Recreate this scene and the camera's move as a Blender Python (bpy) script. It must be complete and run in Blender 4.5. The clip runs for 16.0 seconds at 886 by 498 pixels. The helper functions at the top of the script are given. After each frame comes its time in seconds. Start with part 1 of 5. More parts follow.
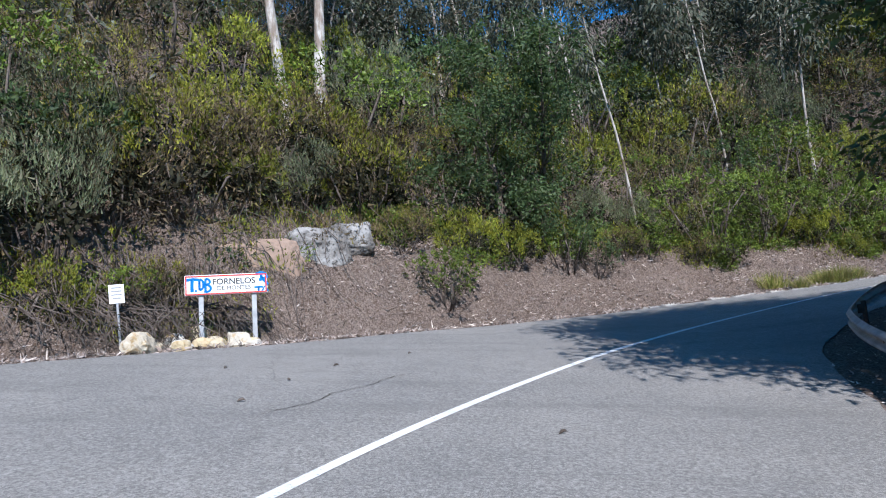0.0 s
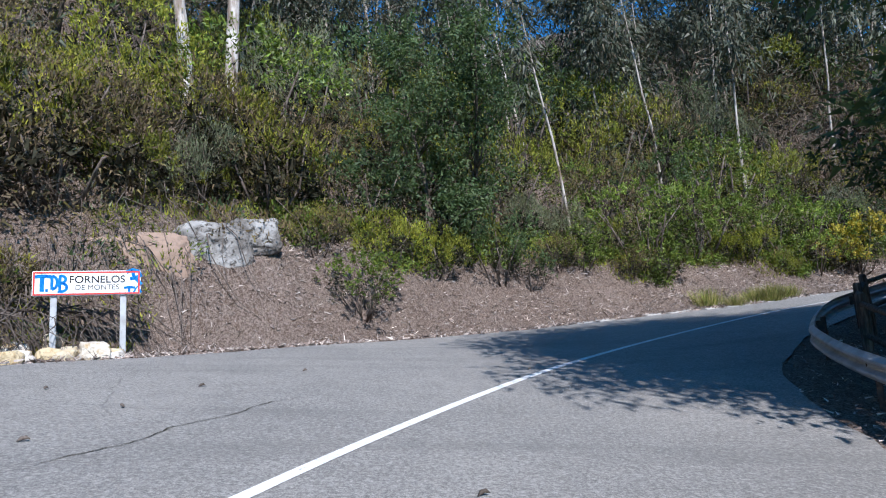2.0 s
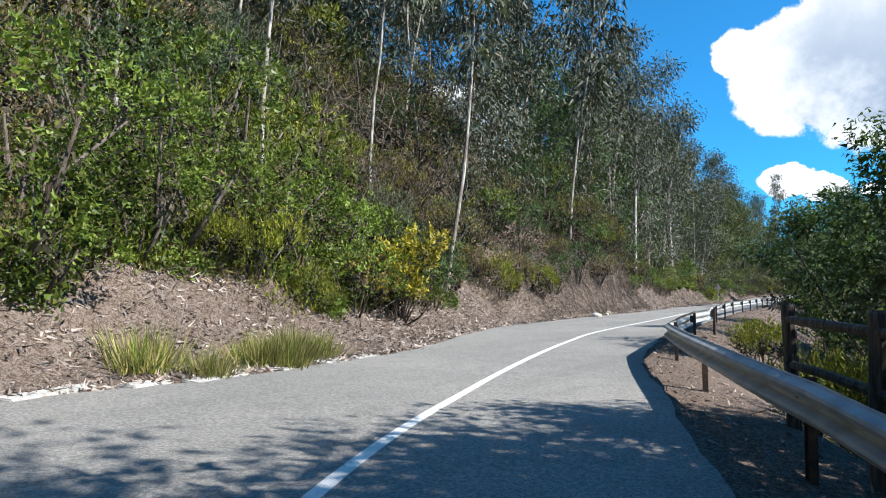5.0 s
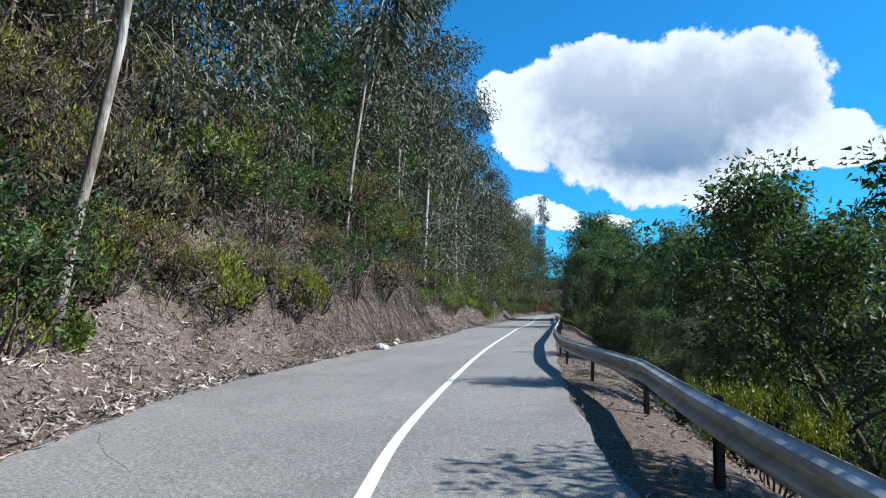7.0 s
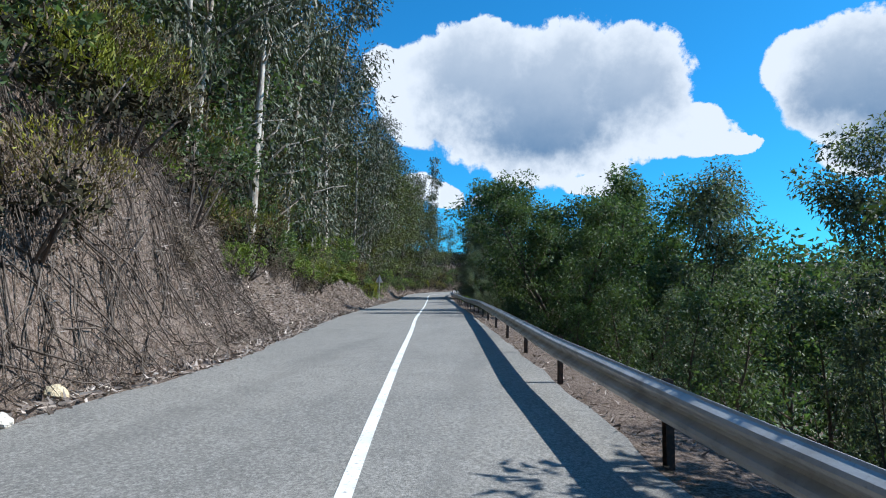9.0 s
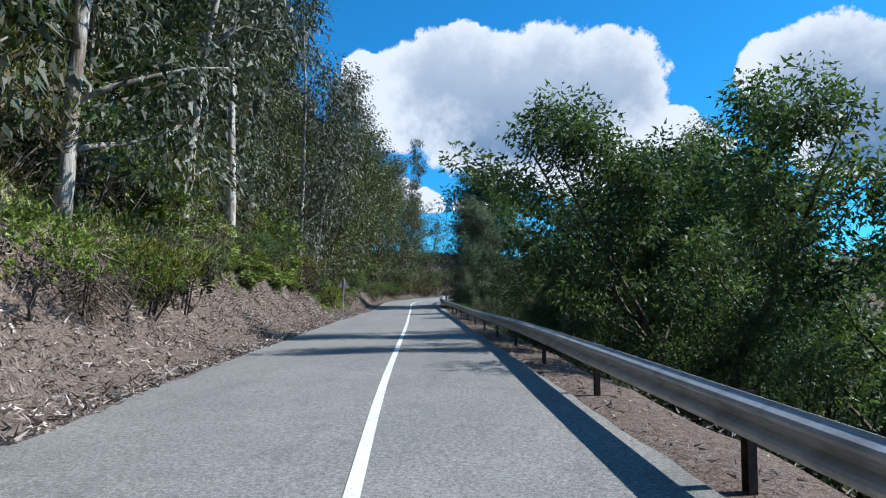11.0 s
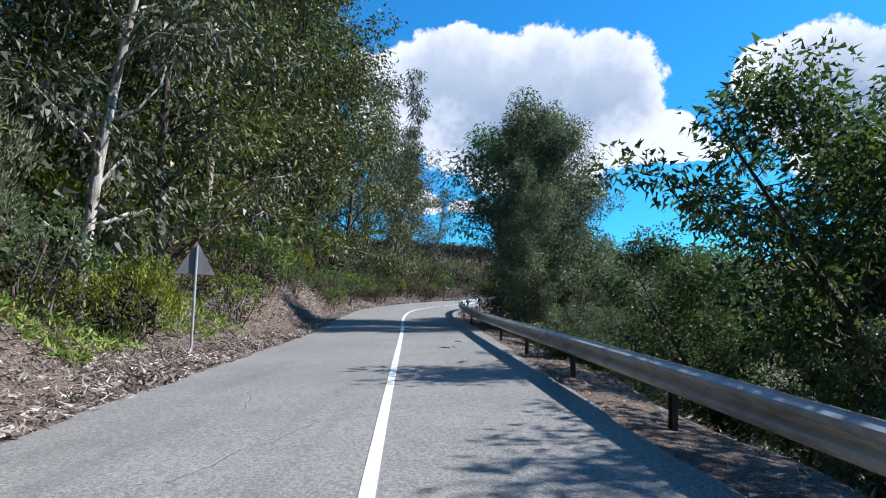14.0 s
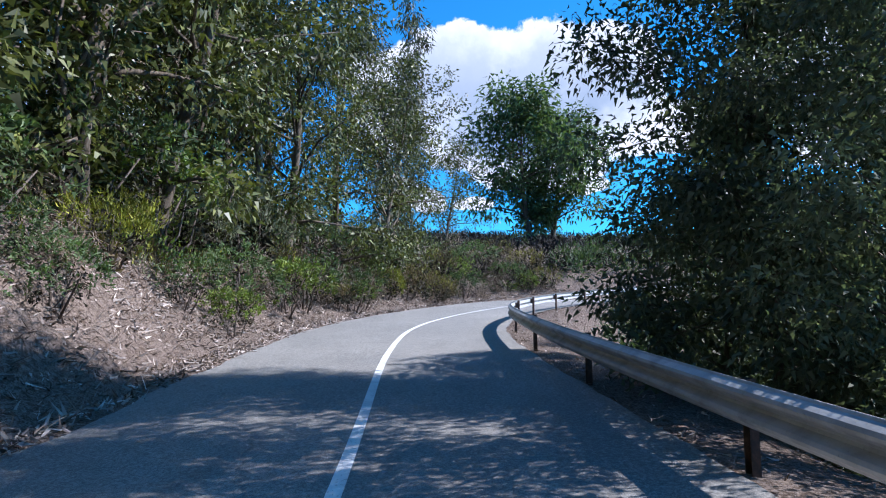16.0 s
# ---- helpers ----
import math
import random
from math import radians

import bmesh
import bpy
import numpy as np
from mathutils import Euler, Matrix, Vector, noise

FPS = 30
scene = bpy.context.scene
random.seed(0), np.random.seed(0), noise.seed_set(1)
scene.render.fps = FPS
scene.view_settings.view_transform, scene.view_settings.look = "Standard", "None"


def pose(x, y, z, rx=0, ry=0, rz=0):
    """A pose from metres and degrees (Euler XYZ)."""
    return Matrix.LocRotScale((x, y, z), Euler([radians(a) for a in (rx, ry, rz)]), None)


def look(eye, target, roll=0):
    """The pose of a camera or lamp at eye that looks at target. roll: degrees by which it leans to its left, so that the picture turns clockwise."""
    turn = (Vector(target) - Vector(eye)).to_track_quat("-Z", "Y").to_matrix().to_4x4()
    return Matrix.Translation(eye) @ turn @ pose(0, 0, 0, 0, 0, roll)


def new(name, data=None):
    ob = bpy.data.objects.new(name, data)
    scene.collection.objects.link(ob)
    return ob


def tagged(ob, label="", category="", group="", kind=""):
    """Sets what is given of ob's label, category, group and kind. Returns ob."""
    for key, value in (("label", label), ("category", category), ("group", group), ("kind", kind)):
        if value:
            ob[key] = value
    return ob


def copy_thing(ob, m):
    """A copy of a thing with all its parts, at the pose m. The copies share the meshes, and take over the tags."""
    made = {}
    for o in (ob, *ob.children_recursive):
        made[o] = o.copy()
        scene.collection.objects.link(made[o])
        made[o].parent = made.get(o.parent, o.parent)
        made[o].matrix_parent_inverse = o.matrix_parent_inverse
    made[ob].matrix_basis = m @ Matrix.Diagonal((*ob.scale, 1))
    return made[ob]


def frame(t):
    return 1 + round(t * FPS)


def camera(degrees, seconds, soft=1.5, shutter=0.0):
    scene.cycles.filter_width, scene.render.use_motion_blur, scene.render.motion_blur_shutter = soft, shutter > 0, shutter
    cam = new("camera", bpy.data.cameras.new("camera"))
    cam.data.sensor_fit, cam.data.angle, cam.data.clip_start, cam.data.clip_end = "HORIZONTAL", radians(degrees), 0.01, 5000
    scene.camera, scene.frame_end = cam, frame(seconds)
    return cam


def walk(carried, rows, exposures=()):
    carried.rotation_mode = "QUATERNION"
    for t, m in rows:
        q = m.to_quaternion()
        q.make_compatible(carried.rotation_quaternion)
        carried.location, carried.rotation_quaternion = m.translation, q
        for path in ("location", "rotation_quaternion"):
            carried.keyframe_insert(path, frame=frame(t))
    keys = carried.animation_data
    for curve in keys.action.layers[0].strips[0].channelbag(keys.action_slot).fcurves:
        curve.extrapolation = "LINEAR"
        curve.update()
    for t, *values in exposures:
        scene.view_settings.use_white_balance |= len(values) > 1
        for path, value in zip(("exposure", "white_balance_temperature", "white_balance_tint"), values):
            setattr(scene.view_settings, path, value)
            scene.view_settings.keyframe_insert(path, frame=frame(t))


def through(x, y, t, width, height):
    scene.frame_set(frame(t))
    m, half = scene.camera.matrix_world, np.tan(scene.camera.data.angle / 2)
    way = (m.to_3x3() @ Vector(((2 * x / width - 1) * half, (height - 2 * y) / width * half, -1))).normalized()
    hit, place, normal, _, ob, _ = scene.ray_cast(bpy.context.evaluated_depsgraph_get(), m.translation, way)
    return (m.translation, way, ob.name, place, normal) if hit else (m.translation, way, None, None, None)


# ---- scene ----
cam = camera(70.0, 16.0, 1.1)
PATH = [
    (0, (-0.733, -2.355, 1.460), (-0.693, -0.362, 1.621), -6.80),
    (0.5, (-0.651, -2.665, 1.434), (-0.619, -0.673, 1.603), -6.98),
    (1, (-0.636, -2.523, 1.437), (-0.602, -0.531, 1.611), -7.01),
    (1.5, (-0.499, -1.421, 1.423), (-0.418, 0.569, 1.600), -6.38),
    (2, (-0.321, -0.393, 1.304), (-0.068, 1.583, 1.488), -5.63),
    (2.5, (0.385, 1.606, 1.229), (0.839, 3.547, 1.394), -4.49),
    (3, (1.708, 4.321, 1.138), (2.350, 6.205, 1.341), -3.94),
    (3.5, (3.211, 7.215, 1.164), (4.043, 9.023, 1.364), -3.84),
    (4, (4.675, 9.677, 1.279), (5.792, 11.326, 1.460), -1.91),
    (4.5, (5.955, 11.249, 1.387), (7.313, 12.707, 1.561), -0.15),
    (5, (7.413, 12.467, 1.474), (8.975, 13.703, 1.646), 1.13),
    (5.2, (7.984, 12.949, 1.528), (9.616, 14.091, 1.708), 1.20),
    (7.3, (19.918, 18.608, 1.936), (21.832, 19.143, 2.163), 1.95),
    (7.5, (21.457, 19.040, 1.967), (23.385, 19.525, 2.188), 1.99),
    (8, (25.433, 20.052, 2.117), (27.387, 20.419, 2.331), 1.92),
    (8.5, (29.503, 20.948, 2.204), (31.473, 21.230, 2.404), 2.10),
    (9, (33.590, 21.710, 2.285), (35.567, 21.956, 2.454), 1.69),
    (9.2, (35.197, 21.964, 2.308), (37.176, 22.200, 2.477), 1.44),
    (11.3, (52.942, 24.611, 2.840), (54.925, 24.792, 3.027), 0.88),
    (11.5, (54.917, 24.877, 2.893), (56.900, 25.055, 3.087), 1.35),
    (12, (59.904, 25.564, 3.015), (61.886, 25.735, 3.222), 2.27),
    (12.5, (64.958, 26.273, 3.108), (66.939, 26.454, 3.310), 2.36),
    (13, (70.005, 27.057, 3.202), (71.987, 27.244, 3.396), 2.20),
    (13.5, (74.851, 27.765, 3.302), (76.834, 27.945, 3.495), 1.77),
    (14, (79.694, 28.410, 3.398), (81.678, 28.584, 3.586), 1.41),
    (14.5, (84.524, 29.041, 3.511), (86.507, 29.216, 3.703), 1.56),
    (15, (89.272, 29.678, 3.635), (91.254, 29.851, 3.837), 1.47),
    (15.5, (93.700, 30.272, 3.736), (95.683, 30.441, 3.939), 1.36),
    (16, (97.654, 30.553, 3.836), (99.636, 30.748, 4.018), -0.57),
]
walk(cam, [(t, look(eye, target, roll)) for t, eye, target, roll in PATH],
     exposures=[(0, 0.6, 5650, 14), (2.5, 0.66, 5650, 14), (4, 1.1, 6250, 11), (5.2, 1.0, 6100, 8), (7.5, 0.7, 5750, 6), (9, 0.62, 5750, 6), (12, 0.62, 5700, 8), (13.5, 0.76, 5800, 10), (15.2, 0.95, 5800, 14), (16, 1.0, 5500, 16)])

# ---- world, sun ----
SUN_AZ, SUN_EL = -76.0, 42.0          # degrees: where the sun stands, from +x towards +y


def socket(node, name):
    return next(s for s in node.inputs if s.name == name)


class Nodes:
    """A small builder of node trees."""

    def __init__(self, tree):
        self.tree = tree

    def add(self, kind, **ins):
        n = self.tree.nodes.new(kind)
        for k, v in ins.items():
            self.put(socket(n, k.replace("_", " ")), v)
        return n

    def put(self, s, v):
        if isinstance(v, bpy.types.NodeSocket):
            self.tree.links.new(v, s)
        else:
            s.default_value = v

    def math(self, op, *args, clamp=False):
        n = self.tree.nodes.new("ShaderNodeMath")
        n.operation, n.use_clamp = op, clamp
        for s, v in zip(n.inputs, args):
            self.put(s, v)
        return n.outputs[0]

    def mix(self, fac, a, b, kind="MIX"):
        n = self.tree.nodes.new("ShaderNodeMix")
        n.data_type, n.blend_type = "RGBA", kind
        self.put(n.inputs[0], fac), self.put(n.inputs[6], a), self.put(n.inputs[7], b)
        return n.outputs[2]

    def step(self, v, lo, hi, a=0.0, b=1.0):
        n = self.tree.nodes.new("ShaderNodeMapRange")
        n.interpolation_type = "SMOOTHSTEP"
        for s, q in zip(n.inputs[:5], (v, lo, hi, a, b)):
            self.put(s, q)
        return n.outputs[0]

    def noise(self, vec, scale, detail=4.0, rough=0.55, dist=0.0, out=0):
        n = self.tree.nodes.new("ShaderNodeTexNoise")
        self.put(n.inputs["Vector"], vec)
        n.inputs["Scale"].default_value, n.inputs["Detail"].default_value = scale, detail
        n.inputs["Roughness"].default_value, n.inputs["Distortion"].default_value = rough, dist
        return n.outputs[out]


world = bpy.data.worlds.new("sky")
scene.world = world
world.use_nodes = True
world.node_tree.nodes.clear()
W = Nodes(world.node_tree)
sky = W.add("ShaderNodeTexSky")
sky.sky_type, sky.sun_disc, sky.sun_elevation, sky.sun_rotation = "NISHITA", False, radians(SUN_EL), radians(90 - SUN_AZ)
sky.altitude, sky.air_density, sky.dust_density, sky.ozone_density = 300.0, 1.0, 0.5, 2.2
co = W.add("ShaderNodeTexCoord").outputs["Generated"]
sep = W.add("ShaderNodeSeparateXYZ", Vector=co)
az = W.math("ARCTAN2", sep.outputs[1], sep.outputs[0])
el = W.math("ARCSINE", sep.outputs[2])
# cumulus clouds: soft lobes by bearing and height, broken up by noise
n1 = W.math("SUBTRACT", W.noise(co, 10.0, 7.0, 0.62), 0.5)
n2 = W.math("SUBTRACT", W.noise(co, 34.0, 6.0, 0.65), 0.5)
LOBES = [  # bearing, height, half width, half height in degrees
    (-2.0, 17.6, 12.2, 7.2), (-9.0, 19.4, 6.2, 4.8), (4.0, 20.0, 7.6, 4.8), (9.6, 18.4, 4.4, 4.8), (12.6, 20.6, 2.6, 2.0), (-14.0, 15.0, 4.4, 2.4), (-17.0, 13.8, 2.4, 1.1),
    (6.9, 9.6, 2.0, 1.1), (2.8, 9.2, 2.0, 0.7), (-6.5, 10.6, 3.0, 0.9), (9.6, 10.4, 2.2, 1.4), (-26.5, 17.6, 5.8, 5.2), (-30.5, 15.5, 6.0, 5.6), (-23.2, 19.2, 3.6, 2.8), (-28.5, 12.0, 5.0, 2.0), (-44, 19, 9, 5), (38, 15, 9, 5),
]
body = mass = None
wx = W.math("ADD", az, W.math("MULTIPLY", n1, 0.05))
wy = W.math("ADD", el, W.math("MULTIPLY", W.math("SUBTRACT", W.noise(co, 13.0, 6.0, 0.6, 0.4), 0.5), 0.04))
for a0, e0, ra, re in LOBES:
    dx = W.math("MULTIPLY", W.math("SUBTRACT", wx, radians(a0)), 1 / radians(ra))
    dy = W.math("MULTIPLY", W.math("SUBTRACT", wy, radians(e0)), 1 / radians(re))
    lobe = W.math("SUBTRACT", 1.0, W.math("ADD", W.math("MULTIPLY", dx, dx), W.math("MULTIPLY", dy, dy)))
    body = lobe if body is None else W.math("SMOOTH_MAX", body, lobe, 0.15)
    if ra > 4.5:
        mass = lobe if mass is None else W.math("SMOOTH_MAX", mass, lobe, 0.4)
shape = W.math("ADD", W.math("ADD", W.math("MAXIMUM", body, -1.5), W.math("MULTIPLY", n1, 0.9)), W.math("MULTIPLY", n2, 0.7))
mask = W.step(shape, 0.0, 0.17)
# shaded cores and undersides against lit rims
low = W.step(W.math("ADD", el, W.math("MULTIPLY", n1, 0.10)), radians(11), radians(24), 1.0, 0.42)
puff = W.math("MULTIPLY", W.math("SUBTRACT", W.noise(co, 15.0, 6.0, 0.6), 0.5), 1.5)
core = W.math("MULTIPLY", W.step(W.math("ADD", W.math("ADD", mass, puff), W.math("MULTIPLY", n2, 0.3)), 0.05, 0.95), low)
cloud = W.mix(core, (1.0, 1.0, 1.0, 1), (0.17, 0.29, 0.45, 1))
glow = W.mix(1.0, cloud, (11.5, 11.6, 12.0, 1), "MULTIPLY")
blue = W.mix(1.0, sky.outputs[0], (0.42, 1.60, 2.20, 1), "MULTIPLY")
both = W.mix(mask, blue, glow)
bg = W.add("ShaderNodeBackground", Color=both, Strength=0.05)
W.tree.links.new(bg.outputs[0], W.add("ShaderNodeOutputWorld").inputs[0])

sun = bpy.data.lights.new("sun", "SUN")
sun.energy, sun.angle, sun.color = 5.0, radians(0.53), (1.0, 0.93, 0.83)
new("sun", sun).matrix_world = look((0, 0, 60), (-math.cos(radians(SUN_AZ)) * math.cos(radians(SUN_EL)), -math.sin(radians(SUN_AZ)) * math.cos(radians(SUN_EL)), 60 - math.sin(radians(SUN_EL))))

# ---- materials ----
def surface(name, build, rough=0.85, spec=0.3):
    """A principled material; build(N, where) returns the colour socket, or colour and height, or colour, height and roughness."""
    m = bpy.data.materials.new(name)
    m.use_nodes = True
    m.node_tree.nodes.clear()
    N = Nodes(m.node_tree)
    where = N.add("ShaderNodeNewGeometry").outputs["Position"]
    got = build(N, where)
    got = got if isinstance(got, tuple) else (got,)
    p = N.add("ShaderNodeBsdfPrincipled", Base_Color=got[0], Roughness=got[2] if len(got) > 2 and got[2] is not None else rough)
    p.inputs["Specular IOR Level"].default_value = spec
    if len(got) > 1 and got[1] is not None:
        b = N.add("ShaderNodeBump", Height=got[1], Distance=got[3] if len(got) > 3 else 0.02, Strength=0.8)
        N.put(p.inputs["Normal"], b.outputs[0])
    N.tree.links.new(p.outputs[0], N.add("ShaderNodeOutputMaterial").inputs[0])
    return m


def asphalt(N, w):
    big = N.noise(w, 0.35, 4)
    mid = N.noise(w, 2.2, 5, 0.6)
    grit = N.noise(w, 90.0, 3, 0.7)
    c = N.mix(N.step(big, 0.35, 0.7), (0.245, 0.236, 0.222, 1), (0.305, 0.290, 0.268, 1))
    c = N.mix(N.step(mid, 0.45, 0.8, 0.0, 0.5), c, (0.16, 0.154, 0.147, 1))
    c = N.mix(N.step(grit, 0.48, 0.62), c, N.mix(1.0, c, (0.5, 0.5, 0.5, 1), "MULTIPLY"))
    c = N.mix(N.step(grit, 0.36, 0.44, 0.6, 0.0), c, (0.36, 0.342, 0.315, 1))
    cell = N.add("ShaderNodeTexVoronoi", Scale=0.33)
    cell.feature = "DISTANCE_TO_EDGE"
    N.put(cell.inputs["Vector"], N.mix(0.25, w, N.noise(w, 1.3, 4, out=1)))
    crack = N.math("MULTIPLY", N.step(cell.outputs[0], 0.0, 0.005, 1.0, 0.0), N.step(big, 0.52, 0.62))
    c = N.mix(N.math("MULTIPLY", crack, 0.4), c, (0.05, 0.05, 0.05, 1))
    coarse = N.noise(w, 27.0, 4, 0.8)
    c = N.mix(N.step(coarse, 0.50, 0.60, 0.0, 0.62), c, (0.105, 0.101, 0.096, 1))
    c = N.mix(N.step(coarse, 0.36, 0.47, 0.6, 0.0), c, (0.43, 0.41, 0.38, 1))
    stain = N.noise(N.add("ShaderNodeMapping", Vector=w, Rotation=(0, 0, radians(-9)), Scale=(0.12, 1.1, 1.0)).outputs[0], 1.0, 4, 0.6)
    c = N.mix(N.step(stain, 0.5, 0.68, 0.0, 0.32), c, (0.13, 0.126, 0.12, 1))
    return c, N.math("SUBTRACT", N.math("ADD", grit, coarse), N.math("MULTIPLY", crack, 0.8)), None, 0.008


def paint(N, w):
    wear = N.noise(w, 26.0, 6, 0.7)
    c = N.mix(N.step(N.noise(w, 3.0, 4), 0.4, 0.75), (0.74, 0.74, 0.72, 1), (0.58, 0.58, 0.56, 1))
    return N.mix(N.step(wear, 0.56, 0.66, 0.0, 0.75), c, (0.22, 0.22, 0.22, 1)), wear, None, 0.004


def soil(N, w):
    a, b, d = N.noise(w, 0.5, 4), N.noise(w, 4.0, 6, 0.65), N.noise(w, 38.0, 5, 0.7)
    c = N.mix(N.step(a, 0.35, 0.7), (0.13, 0.10, 0.08, 1), (0.20, 0.16, 0.13, 1))
    c = N.mix(N.step(b, 0.4, 0.7), c, (0.12, 0.085, 0.06, 1))
    c = N.mix(N.step(d, 0.5, 0.68), c, (0.28, 0.225, 0.185, 1))
    c = N.mix(N.step(d, 0.28, 0.42, 0.8, 0.0), c, (0.07, 0.05, 0.04, 1))
    flat_w = N.add("ShaderNodeMapping", Vector=w, Scale=(1.0, 1.0, 0.7)).outputs[0]
    bits = N.add("ShaderNodeTexVoronoi", Vector=flat_w, Scale=24.0).outputs["Color"]
    fine = N.add("ShaderNodeTexVoronoi", Vector=flat_w, Scale=61.0).outputs["Color"]
    c = N.mix(N.step(bits, 0.60, 0.75, 0.0, 0.8), c, (0.215, 0.165, 0.140, 1))
    c = N.mix(N.step(bits, 0.28, 0.42, 0.75, 0.0), c, (0.085, 0.058, 0.045, 1))
    c = N.mix(N.step(fine, 0.62, 0.72, 0.0, 0.6), c, (0.28, 0.225, 0.195, 1))
    c = N.mix(N.step(fine, 0.28, 0.38, 0.6, 0.0), c, (0.06, 0.042, 0.033, 1))
    return c, N.math("ADD", N.math("ADD", N.math("MULTIPLY", d, 0.5), b), N.math("ADD", bits, N.math("MULTIPLY", fine, 0.6))), None, 0.06


def rock(N, w):
    a, b = N.noise(w, 1.2, 6, 0.65), N.noise(w, 9.0, 6, 0.7)
    c = N.mix(N.step(a, 0.4, 0.6), (0.15, 0.138, 0.126, 1), (0.33, 0.32, 0.305, 1))
    c = N.mix(N.step(b, 0.5, 0.64), c, (0.06, 0.055, 0.05, 1))
    return c, N.math("ADD", a, N.math("MULTIPLY", b, 0.6)), None, 0.10


def pale_stone(N, w):
    a, b = N.noise(w, 6.0, 5, 0.6), N.noise(w, 40.0, 4, 0.7)
    info = N.add("ShaderNodeObjectInfo").outputs["Random"]
    c = N.mix(info, (0.64, 0.60, 0.54, 1), (0.56, 0.45, 0.27, 1))
    c = N.mix(N.step(a, 0.5, 0.7), c, (0.40, 0.27, 0.12, 1))
    return N.mix(N.step(b, 0.55, 0.7, 0, 0.5), c, (0.2, 0.17, 0.14, 1)), N.math("ADD", a, b), None, 0.03


def zinc(N, w):
    a, b = N.noise(w, 3.0, 5, 0.6), N.noise(w, 40.0, 3)
    c = N.mix(N.step(a, 0.4, 0.7), (0.42, 0.43, 0.44, 1), (0.28, 0.28, 0.28, 1))
    c = N.mix(N.step(b, 0.58, 0.75, 0.0, 0.4), c, (0.16, 0.14, 0.12, 1))
    return c, b, N.step(a, 0.3, 0.8, 0.35, 0.6), 0.002


def brown_steel(N, w):
    a = N.noise(w, 14.0, 5, 0.65)
    return N.mix(N.step(a, 0.4, 0.7), (0.055, 0.045, 0.04, 1), (0.13, 0.08, 0.055, 1)), a, None, 0.003


def timber(N, w):
    st = N.add("ShaderNodeMapping", Vector=w, Scale=(30, 30, 3))
    a, b = N.noise(st.outputs[0], 1.0, 5, 0.65), N.noise(w, 3.0, 4)
    c = N.mix(N.step(a, 0.4, 0.65), (0.06, 0.048, 0.04, 1), (0.17, 0.14, 0.115, 1))
    return N.mix(N.step(b, 0.5, 0.75, 0, 0.5), c, (0.10, 0.11, 0.07, 1)), a, None, 0.008


def flat(rgb, dirt=0.25):
    def build(N, w):
        a = N.noise(w, 11.0, 5, 0.65)
        return N.mix(N.step(a, 0.45, 0.8, 0.0, dirt), (*rgb, 1), (0.12, 0.10, 0.08, 1)), a, None, 0.002
    return build


def bark(dark, pale):
    def build(N, w):
        st = N.add("ShaderNodeMapping", Vector=w, Scale=(7, 7, 1.2))
        a, b = N.noise(st.outputs[0], 1.0, 5, 0.7), N.noise(w, 1.1, 4)
        strips = N.noise(N.add("ShaderNodeMapping", Vector=w, Scale=(26, 26, 2.2)).outputs[0], 1.0, 4, 0.7)
        c = N.mix(N.step(N.math("ADD", a, N.math("MULTIPLY", b, 0.6)), 0.62, 0.98), (*pale, 1), (*dark, 1))
        c = N.mix(N.step(strips, 0.52, 0.66, 0.0, 0.6), c, (*dark, 1))
        return c, N.math("ADD", a, strips), None, 0.03
    return build


def leafy(name, shades, gloss=0.45, through=0.3):
    """Foliage: each leaf takes a shade of its own, tufts and whole plants differ, and some light comes through."""
    m = bpy.data.materials.new(name)
    m.use_nodes = True
    m.node_tree.nodes.clear()
    N = Nodes(m.node_tree)
    geo = N.add("ShaderNodeNewGeometry")
    ramp = N.add("ShaderNodeValToRGB", Fac=geo.outputs["Random Per Island"])
    cr = ramp.color_ramp
    while len(cr.elements) < len(shades):
        cr.elements.new(0.5)
    for i, (e, s) in enumerate(zip(cr.elements, shades)):
        e.position, e.color = i / (len(shades) - 1), (*s, 1)
    place = geo.outputs["Position"]
    patch, tuft = N.noise(place, 0.7, 3), N.noise(place, 2.6, 2)
    own = N.add("ShaderNodeObjectInfo").outputs["Random"]
    tone = N.math("MULTIPLY", N.step(patch, 0.3, 0.7, 0.72, 1.25), N.math("ADD", 0.74, N.math("MULTIPLY", own, 0.5)))
    tone = N.math("MULTIPLY", tone, N.step(tuft, 0.34, 0.66, 0.62, 1.38))
    c = ramp.outputs[0]
    c = N.mix(1.0, c, N.add("ShaderNodeCombineColor", Red=tone, Green=tone, Blue=tone).outputs[0], "MULTIPLY")
    p = N.add("ShaderNodeBsdfPrincipled", Base_Color=c, Roughness=gloss)
    p.inputs["Specular IOR Level"].default_value = 0.25
    t = N.add("ShaderNodeBsdfTranslucent", Color=N.mix(1.0, c, (1.1, 1.2, 0.6, 1), "MULTIPLY"))
    mx = N.add("ShaderNodeMixShader", Fac=through * 0.6)
    N.tree.links.new(p.outputs[0], mx.inputs[1])
    N.tree.links.new(t.outputs[0], mx.inputs[2])
    N.tree.links.new(mx.outputs[0], N.add("ShaderNodeOutputMaterial").inputs[0])
    return m


